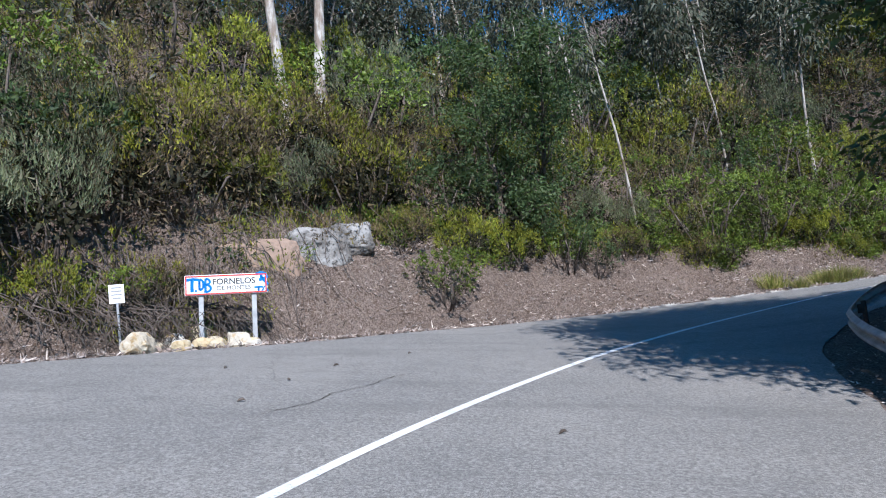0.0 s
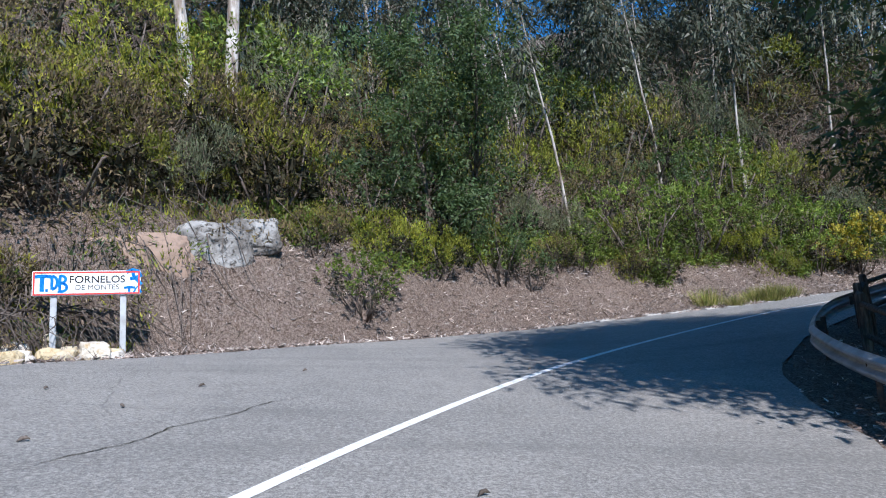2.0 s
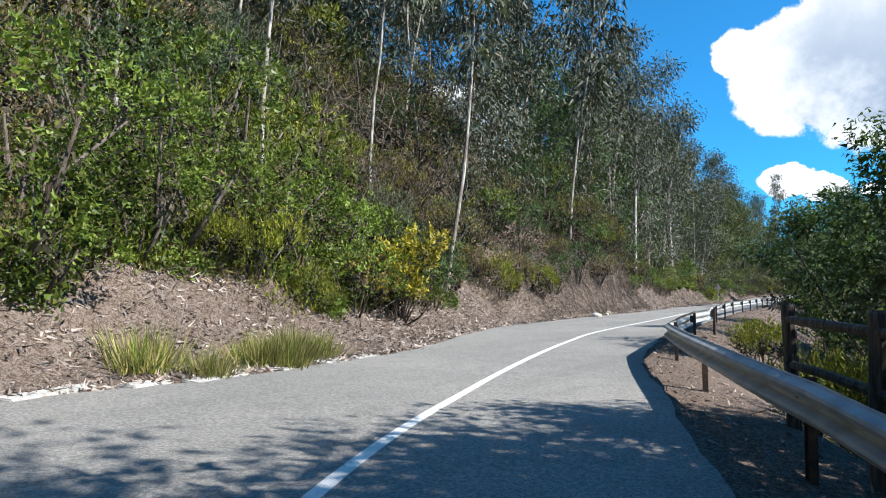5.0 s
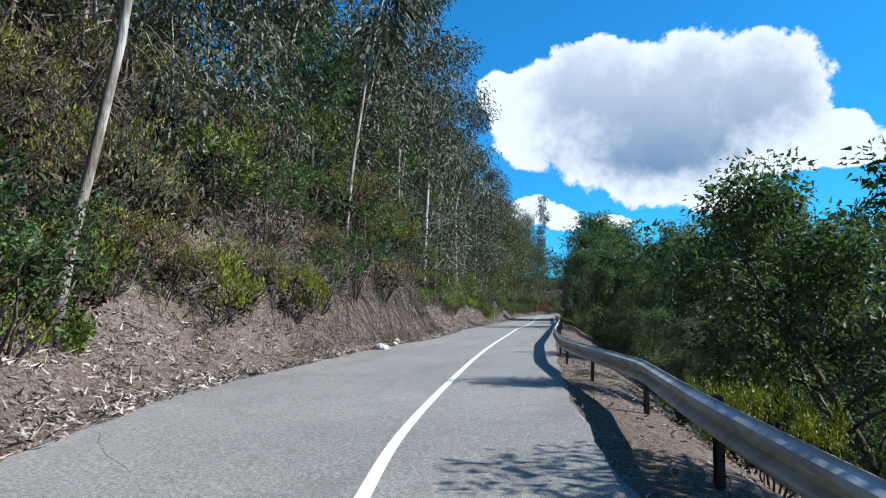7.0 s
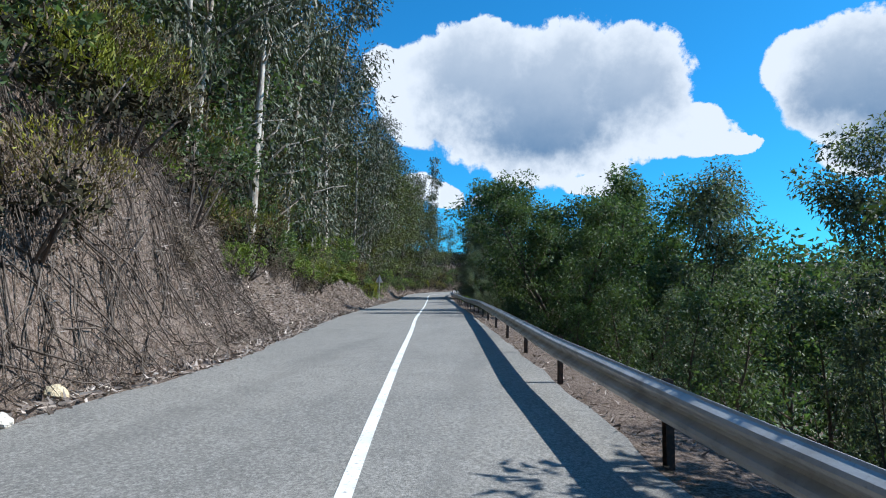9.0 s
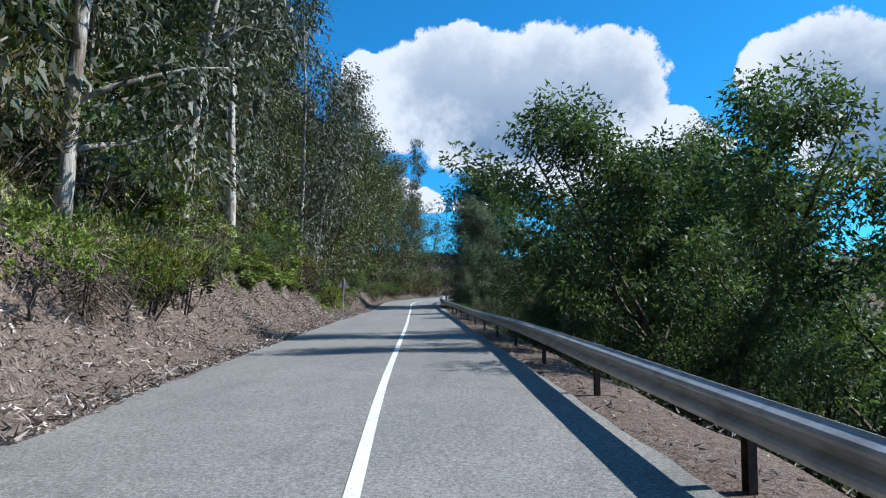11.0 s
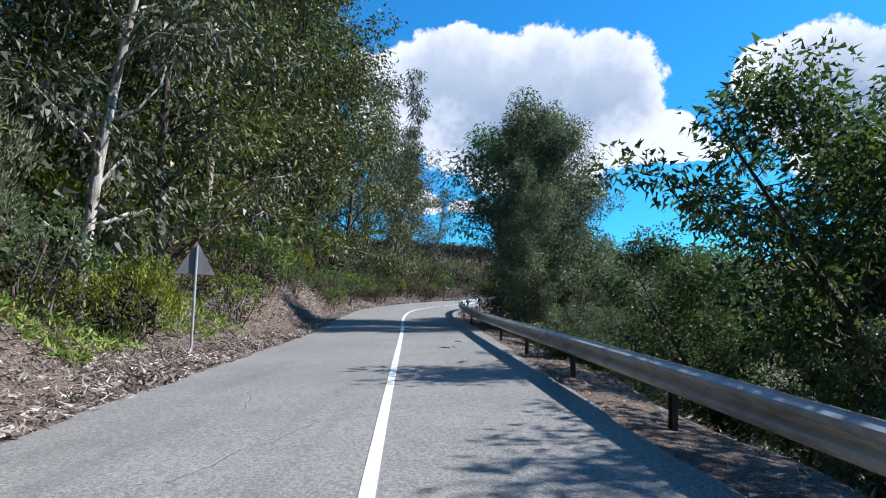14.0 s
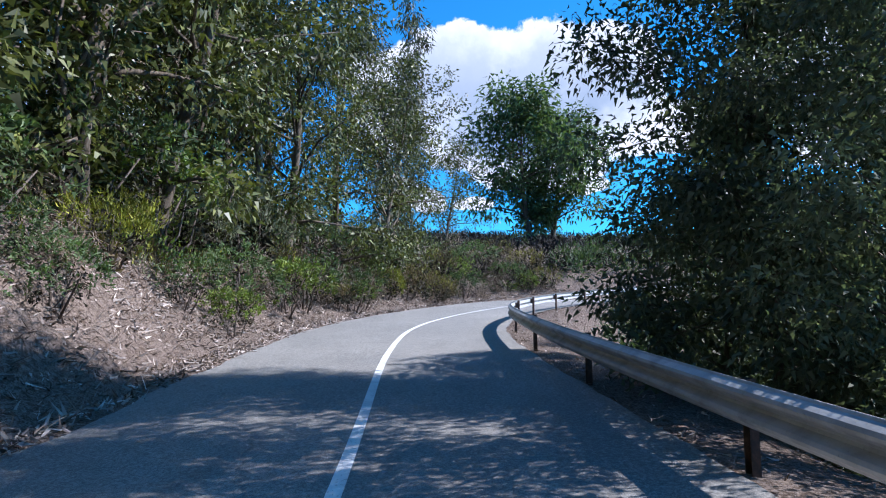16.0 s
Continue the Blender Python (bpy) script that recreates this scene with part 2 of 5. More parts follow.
M_ASPHALT = surface("worn_asphalt", asphalt, 0.8)
M_PAINT = surface("road_paint", paint, 0.7)
M_SOIL = surface("soil_and_litter", soil, 0.95, 0.1)
M_ROCK = surface("weathered_rock", rock, 0.9, 0.2)
M_STONE = surface("pale_stone", pale_stone, 0.9, 0.2)
M_EARTHY = surface("earthy_rock", flat((0.300, 0.215, 0.165), 0.75), 0.95, 0.2)
M_CONCRETE = surface("old_concrete", flat((0.44, 0.425, 0.40), 0.7), 0.9, 0.2)
M_ZINC = surface("galvanised_steel", zinc, 0.5, 0.5)
M_BROWN = surface("rusty_brown_steel", brown_steel, 0.7)
M_DRIFT = surface("grey_dead_wood", bark((0.06, 0.047, 0.038), (0.18, 0.15, 0.13)), 0.9, 0.1)
M_TIMBER = surface("weathered_timber", timber, 0.85, 0.2)
M_WHITE = surface("white_enamel", flat((0.80, 0.80, 0.80), 0.12), 0.45)
M_RED = surface("red_enamel", flat((0.55, 0.05, 0.04), 0.15), 0.45)
M_BLACK = surface("black_lettering", flat((0.015, 0.015, 0.015), 0.1), 0.5)
M_SPRAY = surface("blue_spray_paint", flat((0.02, 0.30, 0.78), 0.05), 0.5)
M_GREYBACK = surface("grey_sign_back", flat((0.30, 0.31, 0.32), 0.2), 0.5)
M_EUC_BARK = surface("eucalyptus_bark", bark((0.16, 0.12, 0.09), (0.50, 0.46, 0.41)), 0.8, 0.2)
M_PALE_BARK = surface("white_bark", bark((0.24, 0.19, 0.15), (0.62, 0.58, 0.53)), 0.8, 0.2)
M_DARK_BARK = surface("dark_bark", bark((0.05, 0.04, 0.03), (0.16, 0.13, 0.10)), 0.9, 0.2)
M_DRY = leafy("dry_litter", [(0.110, 0.080, 0.064), (0.215, 0.165, 0.138), (0.320, 0.262, 0.228), (0.470, 0.410, 0.370), (0.150, 0.108, 0.086)], 0.8, 0.05)
M_BARKY = leafy("pale_bark_strips", [(0.300, 0.235, 0.195), (0.430, 0.360, 0.310), (0.560, 0.490, 0.430), (0.220, 0.160, 0.125)], 0.8, 0.0)
M_HEATH = leafy("heath_foliage", [(0.056, 0.041, 0.024), (0.118, 0.090, 0.040), (0.148, 0.104, 0.066), (0.090, 0.070, 0.032), (0.132, 0.110, 0.034)], 0.65, 0.2)
M_TIPS = leafy("young_heath_tips", [(0.120, 0.125, 0.016), (0.185, 0.180, 0.018), (0.235, 0.215, 0.022), (0.150, 0.150, 0.030)], 0.6, 0.3)
M_BROOM = leafy("broom_foliage", [(0.070, 0.090, 0.045), (0.120, 0.135, 0.065), (0.100, 0.115, 0.065), (0.160, 0.140, 0.090)], 0.6, 0.2)
M_GORSE = leafy("gorse_foliage", [(0.090, 0.115, 0.014), (0.170, 0.185, 0.018), (0.220, 0.215, 0.022), (0.080, 0.100, 0.016)], 0.6, 0.3)
M_DEAD = leafy("dead_twigs", [(0.100, 0.072, 0.052), (0.170, 0.128, 0.096), (0.230, 0.186, 0.146), (0.074, 0.054, 0.038)], 0.8, 0.1)
# almost black: paints the shade inside bushes, and colours the road crack
M_SHADE_AND_CRACK = leafy("twig_shade_and_crack", [(0.018, 0.018, 0.009), (0.030, 0.028, 0.014), (0.044, 0.038, 0.022)], 0.8, 0.0)
M_RIDGE = leafy("dark_heath", [(0.024, 0.021, 0.018), (0.040, 0.033, 0.027), (0.058, 0.046, 0.036), (0.036, 0.040, 0.022)], 0.8, 0.0)
M_ROOT = leafy("dark_roots", [(0.036, 0.027, 0.022), (0.070, 0.054, 0.043), (0.110, 0.090, 0.075), (0.190, 0.160, 0.136)], 0.8, 0.0)
M_OAK = leafy("oak_leaves", [(0.046, 0.076, 0.032), (0.068, 0.106, 0.042), (0.098, 0.134, 0.054), (0.056, 0.084, 0.040)], 0.55, 0.6)
M_OLIVE = leafy("olive_leaves", [(0.066, 0.082, 0.026), (0.105, 0.120, 0.034), (0.150, 0.155, 0.044), (0.050, 0.062, 0.026), (0.085, 0.090, 0.050)], 0.4, 0.35)
M_LIME = leafy("bright_green_leaves", [(0.085, 0.135, 0.020), (0.125, 0.180, 0.028), (0.170, 0.205, 0.036), (0.066, 0.105, 0.020)], 0.45, 0.4)
M_YELLOW = leafy("yellow_leaves", [(0.30, 0.25, 0.03), (0.38, 0.30, 0.03), (0.20, 0.22, 0.03), (0.42, 0.30, 0.05)], 0.5, 0.4)
M_EUC = leafy("eucalyptus_leaves", [(0.046, 0.056, 0.036), (0.074, 0.086, 0.055), (0.115, 0.121, 0.084), (0.036, 0.046, 0.029), (0.125, 0.100, 0.068)], 0.5, 0.25)
M_WILLOW = leafy("grey_green_leaves", [(0.075, 0.098, 0.066), (0.118, 0.144, 0.098), (0.170, 0.192, 0.132), (0.058, 0.076, 0.050)], 0.5, 0.6)
M_GRASS = leafy("verge_grass", [(0.12, 0.16, 0.03), (0.20, 0.22, 0.05), (0.32, 0.26, 0.11), (0.09, 0.13, 0.025)], 0.6, 0.3)
M_FERN = leafy("fern_fronds", [(0.104, 0.169, 0.033), (0.169, 0.247, 0.046), (0.221, 0.260, 0.065), (0.260, 0.221, 0.078)], 0.55, 0.35)


# ---- mesh helpers ----
def mesh_object(name, verts, faces, material, parent=None, label="", smooth=False):
    me = bpy.data.meshes.new(name)
    me.from_pydata([tuple(v) for v in verts] if not isinstance(verts, np.ndarray) else verts.tolist(), [], faces if isinstance(faces, list) else faces.tolist())
    me.materials.append(material)
    if smooth:
        me.polygons.foreach_set("use_smooth", [True] * len(me.polygons))
    ob = new(name, me)
    if parent:
        ob.parent = parent
    if label:
        ob["label"] = label
    return ob


def part(name, bm, material, parent=None, label="", smooth=False):
    me = bpy.data.meshes.new(name)
    bm.to_mesh(me)
    bm.free()
    me.materials.append(material)
    if smooth:
        me.polygons.foreach_set("use_smooth", [True] * len(me.polygons))
    ob = new(name, me)
    if parent:
        ob.parent = parent
    if label:
        ob["label"] = label
    return ob


def tube(points, radii, sides=8):
    """A tapered tube along points, as vertices and faces, closed at its ends."""
    pts = [Vector(p) for p in points]
    verts, faces = [], []
    for i, p in enumerate(pts):
        d = (pts[min(i + 1, len(pts) - 1)] - pts[max(i - 1, 0)]).normalized()
        a = d.cross(Vector((0.31, 0.95, 0.11))).normalized()
        b = d.cross(a)
        for k in range(sides):
            t = 2 * math.pi * k / sides
            verts.append(tuple(p + radii[i] * (a * math.cos(t) + b * math.sin(t))))
    for i in range(len(pts) - 1):
        for k in range(sides):
            k2 = (k + 1) % sides
            faces.append((i * sides + k, i * sides + k2, (i + 1) * sides + k2, (i + 1) * sides + k))
    faces.append(tuple(reversed(range(sides))))
    faces.append(tuple(range((len(pts) - 1) * sides, len(pts) * sides)))
    return verts, faces


def merged(pieces):
    verts, faces = [], []
    for v, f in pieces:
        n = len(verts)
        verts += v
        faces += [tuple(i + n for i in q) for q in f]
    return verts, faces


def leaves(centres, size, ratio, lean, rng, spread=0.35):
    """Leaf blades, thin ones as single triangles and broad ones folded, at the centres, pointing along lean with some spread."""
    n = len(centres)
    d = lean + rng.normal(0, spread, (n, 3))
    d /= np.linalg.norm(d, axis=1)[:, None] + 1e-9
    side = np.cross(d, rng.normal(0, 1, (n, 3)))
    side /= np.linalg.norm(side, axis=1)[:, None] + 1e-9
    up = np.cross(d, side)
    s = size * rng.uniform(0.6, 1.4, (n, 1))
    w = s * ratio
    if ratio < 0.5:
        v = np.stack([centres + side * w * 0.5, centres + d * s, centres - side * w * 0.5], 1).reshape(-1, 3)
        return v, np.arange(n * 3).reshape(-1, 3)
    v = np.stack([centres, centres + d * s * 0.5 + side * w * 0.5 + up * w * 0.15, centres + d * s, centres + d * s * 0.5 - side * w * 0.5 + up * w * 0.15], 1).reshape(-1, 3)
    i = np.arange(n)[:, None] * 4
    return v, np.concatenate([i, i + 1, i + 2, i + 3], 1)


# ---- the road's line ----
def spline(points, step):
    p = np.array(points, float)
    p = np.vstack([2 * p[0] - p[1], p, 2 * p[-1] - p[-2]])
    out = []
    for a, b, c, d in zip(p, p[1:], p[2:], p[3:]):
        for t in np.linspace(0, 1, max(2, int(np.linalg.norm((c - b)[:2]) / step)), endpoint=False):
            out.append(0.5 * (2 * b + (c - a) * t + (2 * a - 5 * b + 4 * c - d) * t * t + (3 * b - a - 3 * c + d) * t ** 3))
    return np.array(out + [p[-2]])


BEND = [  # x, y, z, fall of the surface towards the right
    (-11.82, -39.37, 0.07, 0.061), (-8.57, -24.01, 0.24, 0.075), (-6.21, -12.98, 0.34, 0.079), (-4.41, -5.45, 0.37, 0.091), (-2.79, -0.12, 0.33, 0.115), (-1.28, 3.63, 0.26, 0.138),
    (1.08, 7.84, 0.15, 0.130), (3.31, 10.67, 0.13, 0.102), (6.40, 13.38, 0.17, 0.056), (10.51, 15.75, 0.31, 0.010), (14.14, 17.28, 0.39, -0.010), (17.90, 18.62, 0.49, -0.012),
    (21.75, 19.75, 0.62, -0.017)]
CENTRE = spline(BEND + [
    (25.48, 20.63, 0.74, -0.017), (34.89, 22.37, 0.94, -0.007), (42.70, 23.55, 1.18, -0.011), (52.03, 24.87, 1.43, -0.019), (58.82, 25.87, 1.61, -0.023), (65.93, 26.83, 1.74, -0.028),
    (78.60, 28.51, 2.00, -0.016), (88.07, 29.83, 2.22, -0.034), (101.62, 31.69, 2.56, -0.032), (109.79, 32.82, 2.97, -0.013), (115.85, 33.11, 3.27, -0.000), (122.04, 32.23, 3.55, 0.018),
    (127.41, 30.28, 3.84, 0.031), (132.47, 27.18, 4.12, 0.036), (137.05, 23.04, 4.39, 0.036), (143.17, 15.12, 4.76, 0.027), (150.07, 3.04, 5.19, 0.005), (157.93, -14.02, 5.71, -0.002)], 0.5)
LENGTH = np.concatenate([[0], np.cumsum(np.linalg.norm(np.diff(CENTRE[:, :2], axis=0), axis=1))])
HEADING = np.gradient(CENTRE[:, :2], axis=0)
HEADING /= np.linalg.norm(HEADING, axis=1)[:, None]


def along(x, y):
    """Way along the centre line and the distance to its left, for arrays of places."""
    x, y = np.atleast_1d(np.asarray(x, float)), np.atleast_1d(np.asarray(y, float))
    s, d = np.empty(len(x)), np.empty(len(x))
    for i in range(0, len(x), 4000):
        dx, dy = x[i:i + 4000, None] - CENTRE[None, :, 0], y[i:i + 4000, None] - CENTRE[None, :, 1]
        k = np.argmin(dx * dx + dy * dy, axis=1)
        j = np.arange(len(k))
        h = HEADING[k]
        s[i:i + 4000] = LENGTH[k] + np.clip(dx[j, k] * h[:, 0] + dy[j, k] * h[:, 1], -0.5, 0.5)
        side = -dx[j, k] * h[:, 1] + dy[j, k] * h[:, 0]
        d[i:i + 4000] = np.sign(side) * np.sqrt((dx * dx + dy * dy)[j, k])
    return s, d


def table(rows):
    """Values along the road, given at places beside it: a function of the way along."""
    r = np.array(rows, float)
    s = along(r[:, 0], r[:, 1])[0]
    o = np.argsort(s)
    return lambda q: np.stack([np.interp(q, s[o], r[o, k]) for k in range(2, r.shape[1])], -1)


edge_left = table([(-8.4, -23.4, 4.50), (-4.2, -4.8, 6.20), (-2.5, 0.6, 6.51), (-0.9, 4.3, 7.50), (1.0, 7.8, 6.16), (3.7, 11.1, 5.45), (7.2, 13.9, 4.91), (11.5, 16.2, 4.55), (14.8, 17.5, 3.35), (18.6, 18.9, 2.67), (26.6, 20.8, 3.79), (36.4, 22.6, 3.57), (44.4, 23.8, 2.79), (64.8, 26.7, 3.48), (88.9, 29.9, 3.51), (110.6, 32.9, 2.85), (130.3, 28.7, 3.24)])
edge_right = table([(-8.4, -23.4, 3.55), (-2.5, 0.6, 4.35), (-0.9, 4.3, 4.35), (1.0, 7.8, 4.15), (3.7, 11.1, 3.15), (7.2, 13.9, 2.70), (14.2, 17.3, 2.40), (17.9, 18.6, 2.00), (21.8, 19.8, 2.00), (28.0, 21.1, 2.08), (31.9, 21.8, 2.22), (39.8, 23.1, 2.36), (53.7, 25.1, 2.44), (76.5, 28.2, 2.55), (86.4, 29.6, 2.50), (97.3, 31.1, 2.75), (104.2, 32.1, 2.80), (113.2, 33.1, 2.60), (135.1, 25.1, 2.50)])
rail_side = table([(-8.4, -23.4, 3.80), (-2.5, 0.6, 4.60), (-0.9, 4.3, 4.60), (1.0, 7.8, 4.40), (3.7, 11.1, 3.35), (7.2, 13.9, 2.85), (11.1, 16.0, 2.85), (14.8, 17.5, 2.50), (18.6, 18.9, 2.12), (26.6, 20.8, 2.66), (34.3, 22.3, 2.08), (42.3, 23.5, 1.99), (64.8, 26.7, 2.62), (80.5, 28.8, 2.63), (116.6, 33.1, 2.38), (132.5, 27.1, 2.40)])
verge = table([(-9, -24, 0.6), (-6.8, 8.5, 1.4), (-5.5, 12.2, 1.9), (-1.5, 14.3, 0.5), (0.5, 16, 0.2), (80, 31.6, 0.2), (88, 32.8, 0.4), (92, 33.2, 1.3), (97, 33.8, 0.7), (103, 34.6, 0.2)])
# left bank: height, width of its face, slope of the hill above
bank = table([(-8, -14, 0.9, 2.0, 0.75), (-6.3, 7, 1.2, 2.2, 0.85), (-3.6, 12.1, 2.4, 1.8, 0.92), (0, 15.8, 2.0, 1.9, 0.88), (5, 18, 1.5, 2.0, 0.8), (13, 20.7, 1.1, 2.3, 0.68), (20, 22.3, 1.0, 2.6, 0.68), (30, 24.4, 1.7, 2.6, 0.72),
              (36, 25.0, 2.8, 1.6, 0.8), (40, 25.4, 3.5, 1.5, 0.8), (45, 26.1, 3.3, 1.6, 0.8), (51, 27.0, 2.0, 2.2, 0.8), (62, 29.4, 2.0, 2.4, 0.78), (75, 31.5, 2.3, 2.6, 0.75), (84, 32.5, 2.1, 2.8, 0.7), (92, 33.2, 1.3, 3.0, 0.65), (103, 34.6, 1.9, 2.2, 0.65), (118, 36.5, 1.3, 2.2, 0.5), (128, 33, 1.0, 2.4, 0.3), (137, 26, 0.7, 2.6, 0.21)])


def road_level(s, d):
    k = np.interp(s, LENGTH, CENTRE[:, 2])
    return k + np.interp(s, LENGTH, CENTRE[:, 3]) * d


def smooth(t):
    t = np.clip(t, 0, 1)
    return t * t * (3 - 2 * t)


def wobble(x, y, f, seed):
    """A few crossed sines, for uneven ground."""
    return (np.sin(x * f + seed) * np.cos(y * f * 1.13 + seed * 2.1) + 0.6 * np.sin((x + y) * f * 1.9 + seed * 3.3) + 0.4 * np.sin((x * 0.7 - y) * f * 3.7 + seed)) / 2


def ground(x, y):
    """The height of the ground at arrays of places."""
    s, d = along(x, y)
    x, y = np.atleast_1d(np.asarray(x, float)), np.atleast_1d(np.asarray(y, float))
    eL, eR, bk = edge_left(s)[:, 0], edge_right(s)[:, 0], bank(s)
    bed = road_level(s, np.clip(d, -eR, eL))
    q = np.maximum(d - eL - verge(s)[:, 0], 0)
    rise = bk[:, 0] * smooth((q - 0.25) / bk[:, 1]) + bk[:, 2] * 55 * np.tanh(np.maximum(q - bk[:, 1] * 0.75, 0) / 55)
    rough = np.minimum(q, 3) / 3
    left = rise + rough * (0.28 * wobble(x, y, 0.9, 1) + 0.14 * wobble(x, y, 2.7, 2)) + np.minimum(q, 0.7) * 0.06 * wobble(x, y, 5, 3)
    p = np.maximum(-d - eR, 0)
    drop = -0.62 * np.maximum(p - 1.25, 0) - 0.10 * np.minimum(p, 1.25)
    right = np.maximum(drop, -11 - 0.02 * np.maximum(p - 20, 0)) + np.minimum(p, 3) / 3 * 0.18 * wobble(x, y, 1.1, 4) + np.minimum(p, 0.6) * 0.05 * wobble(x, y, 6, 5)
    z = bed + np.where(d > 0, left, right) - 0.05 * ((d < eL) & (p <= 0))
    far = smooth((x - 130) / 60) * smooth((28 - np.abs(y - 26)) / 16)
    return np.maximum(z, z * (1 - far) + far * (10.6 + 0.5 * wobble(x, y, 0.2, 7)))


def stretch(lo, hi, fine, outer):
    """Grid lines: fine from lo to hi, wider and wider beyond."""
    inner = list(np.arange(lo, hi + 1e-6, fine))
    grow, a, b, w = [], lo, hi, fine
    before, after = [], []
    while b < outer:
        w *= 1.22
        a, b = a - w, b + w
        before.append(a), after.append(b)
    return np.array(before[::-1] + inner + after)


gx, gy = stretch(-16, 142, 0.66, 2600), stretch(-14, 50, 0.66, 2600)
X, Y = np.meshgrid(gx, gy)
Z = ground(X.ravel(), Y.ravel())
i = np.arange(len(gx) * len(gy)).reshape(len(gy), len(gx))
quads = np.stack([i[:-1, :-1], i[:-1, 1:], i[1:, 1:], i[1:, :-1]], -1).reshape(-1, 4)
tagged(mesh_object("ground", np.stack([X.ravel(), Y.ravel(), Z], 1), quads, M_SOIL, smooth=True), "brown hillside earth covered with dry leaf litter", "ground", kind="structure")


def ribbon(name, left, right, lift, material, lo=0.0, hi=None, cols=12, step=0.5):
    """A strip of the road between two distances from its centre line (functions of the way along)."""
    ss = np.arange(lo, hi or LENGTH[-1], step)
    verts = []
    for t in np.linspace(0, 1, cols + 1):
        d = left(ss) * (1 - t) + right(ss) * t
        cx, cy = np.interp(ss, LENGTH, CENTRE[:, 0]), np.interp(ss, LENGTH, CENTRE[:, 1])
        hx, hy = np.interp(ss, LENGTH, HEADING[:, 0]), np.interp(ss, LENGTH, HEADING[:, 1])
        verts.append(np.stack([cx - hy * d, cy + hx * d, road_level(ss, d) + lift], 1))
    n = len(ss)
    v = np.concatenate(verts)
    k = np.arange((cols + 1) * n).reshape(cols + 1, n)
    q = np.stack([k[:-1, :-1], k[1:, :-1], k[1:, 1:], k[:-1, 1:]], -1).reshape(-1, 4)
    return mesh_object(name, v, q, material, smooth=True)


def ragged(f, amount, seed):
    return lambda s: f(s)[:, 0] + amount * (np.sin(s * 1.7 + seed) + np.sin(s * 4.3 + seed * 2) * 0.7 + np.sin(s * 11.0 + seed) * 0.4) / 2


tagged(ribbon("road", ragged(edge_left, 0.10, 1), lambda s: -ragged(edge_right, 0.05, 2)(s), 0.0, M_ASPHALT, cols=14), "worn grey asphalt road with fine cracks", "road", kind="structure")
tagged(ribbon("road_marking", lambda s: 0.058 + 0 * s, lambda s: -0.058 + 0 * s, 0.006, M_PAINT, cols=1), "worn white solid centre line on asphalt", "road marking", kind="structure")


def beside(s, d):
    """A place d to the left of the centre line, and the heading there."""
    h = np.array([np.interp(s, LENGTH, HEADING[:, 0]), np.interp(s, LENGTH, HEADING[:, 1])])
    return np.interp(s, LENGTH, CENTRE[:, 0]) - h[1] * d, np.interp(s, LENGTH, CENTRE[:, 1]) + h[0] * d, math.atan2(h[1], h[0])


def level(x, y):
    return float(ground([x], [y])[0])


def way(x, y):
    return float(along([x], [y])[0][0])


# ---- guardrail ----
def empty(name, m=None):
    e = new(name)
    e.empty_display_size = 0.2
    if m is not None:
        e.matrix_world = m
    return e


W_PROFILE = [(0.0, 0.0), (0.012, 0.018), (0.070, 0.050), (0.082, 0.075), (0.070, 0.100), (0.012, 0.135), (0.0, 0.155), (0.012, 0.175), (0.070, 0.210), (0.082, 0.235), (0.070, 0.260), (0.012, 0.292), (0.0, 0.310)]
BEAM_LOW = 0.36


def rail_line(s):
    return -(float(rail_side(np.array([s]))[0, 0]) + 0.42)


def shoulder(s, d):
    x, y, a = beside(s, d)
    return x, y, level(x, y), a


def beam_panel(s0, s1, parent):
    verts, faces, rows = [], [], int((s1 - s0) / 0.5) + 1
    loop = [(x, z) for x, z in W_PROFILE] + [(x - 0.006, z) for x, z in reversed(W_PROFILE)]
    n = len(loop)
    for r in range(rows + 1):
        s = s0 + (s1 - s0) * r / rows
        d = rail_line(s)
        x, y, a = beside(s, d)
        z = float(road_level(np.array([s]), np.array([d + 0.4]))[0]) + BEAM_LOW
        for off, up in loop:
            verts.append((x - math.sin(a) * (off + 0.10), y + math.cos(a) * (off + 0.10), z + up))
    for r in range(rows):
        for k in range(n):
            faces.append((r * n + k, r * n + (k + 1) % n, (r + 1) * n + (k + 1) % n, (r + 1) * n + k))
    faces += [tuple(reversed(range(n))), tuple(range(rows * n, rows * n + n))]
    return mesh_object("beam", verts, faces, M_ZINC, parent)


def post_mesh():
    """A channel-section post, 1.2 m long with its top at 0, and its spacer."""
    bm = bmesh.new()
    for sx, sy, ox, oy in ((0.006, 0.10, -0.03, 0), (0.06, 0.006, 0, 0.047), (0.06, 0.006, 0, -0.047)):
        bmesh.ops.create_cube(bm, size=1, matrix=Matrix.Translation((ox, oy, -0.6)) @ Matrix.Diagonal((sx, sy, 1.2, 1)))
    return bm


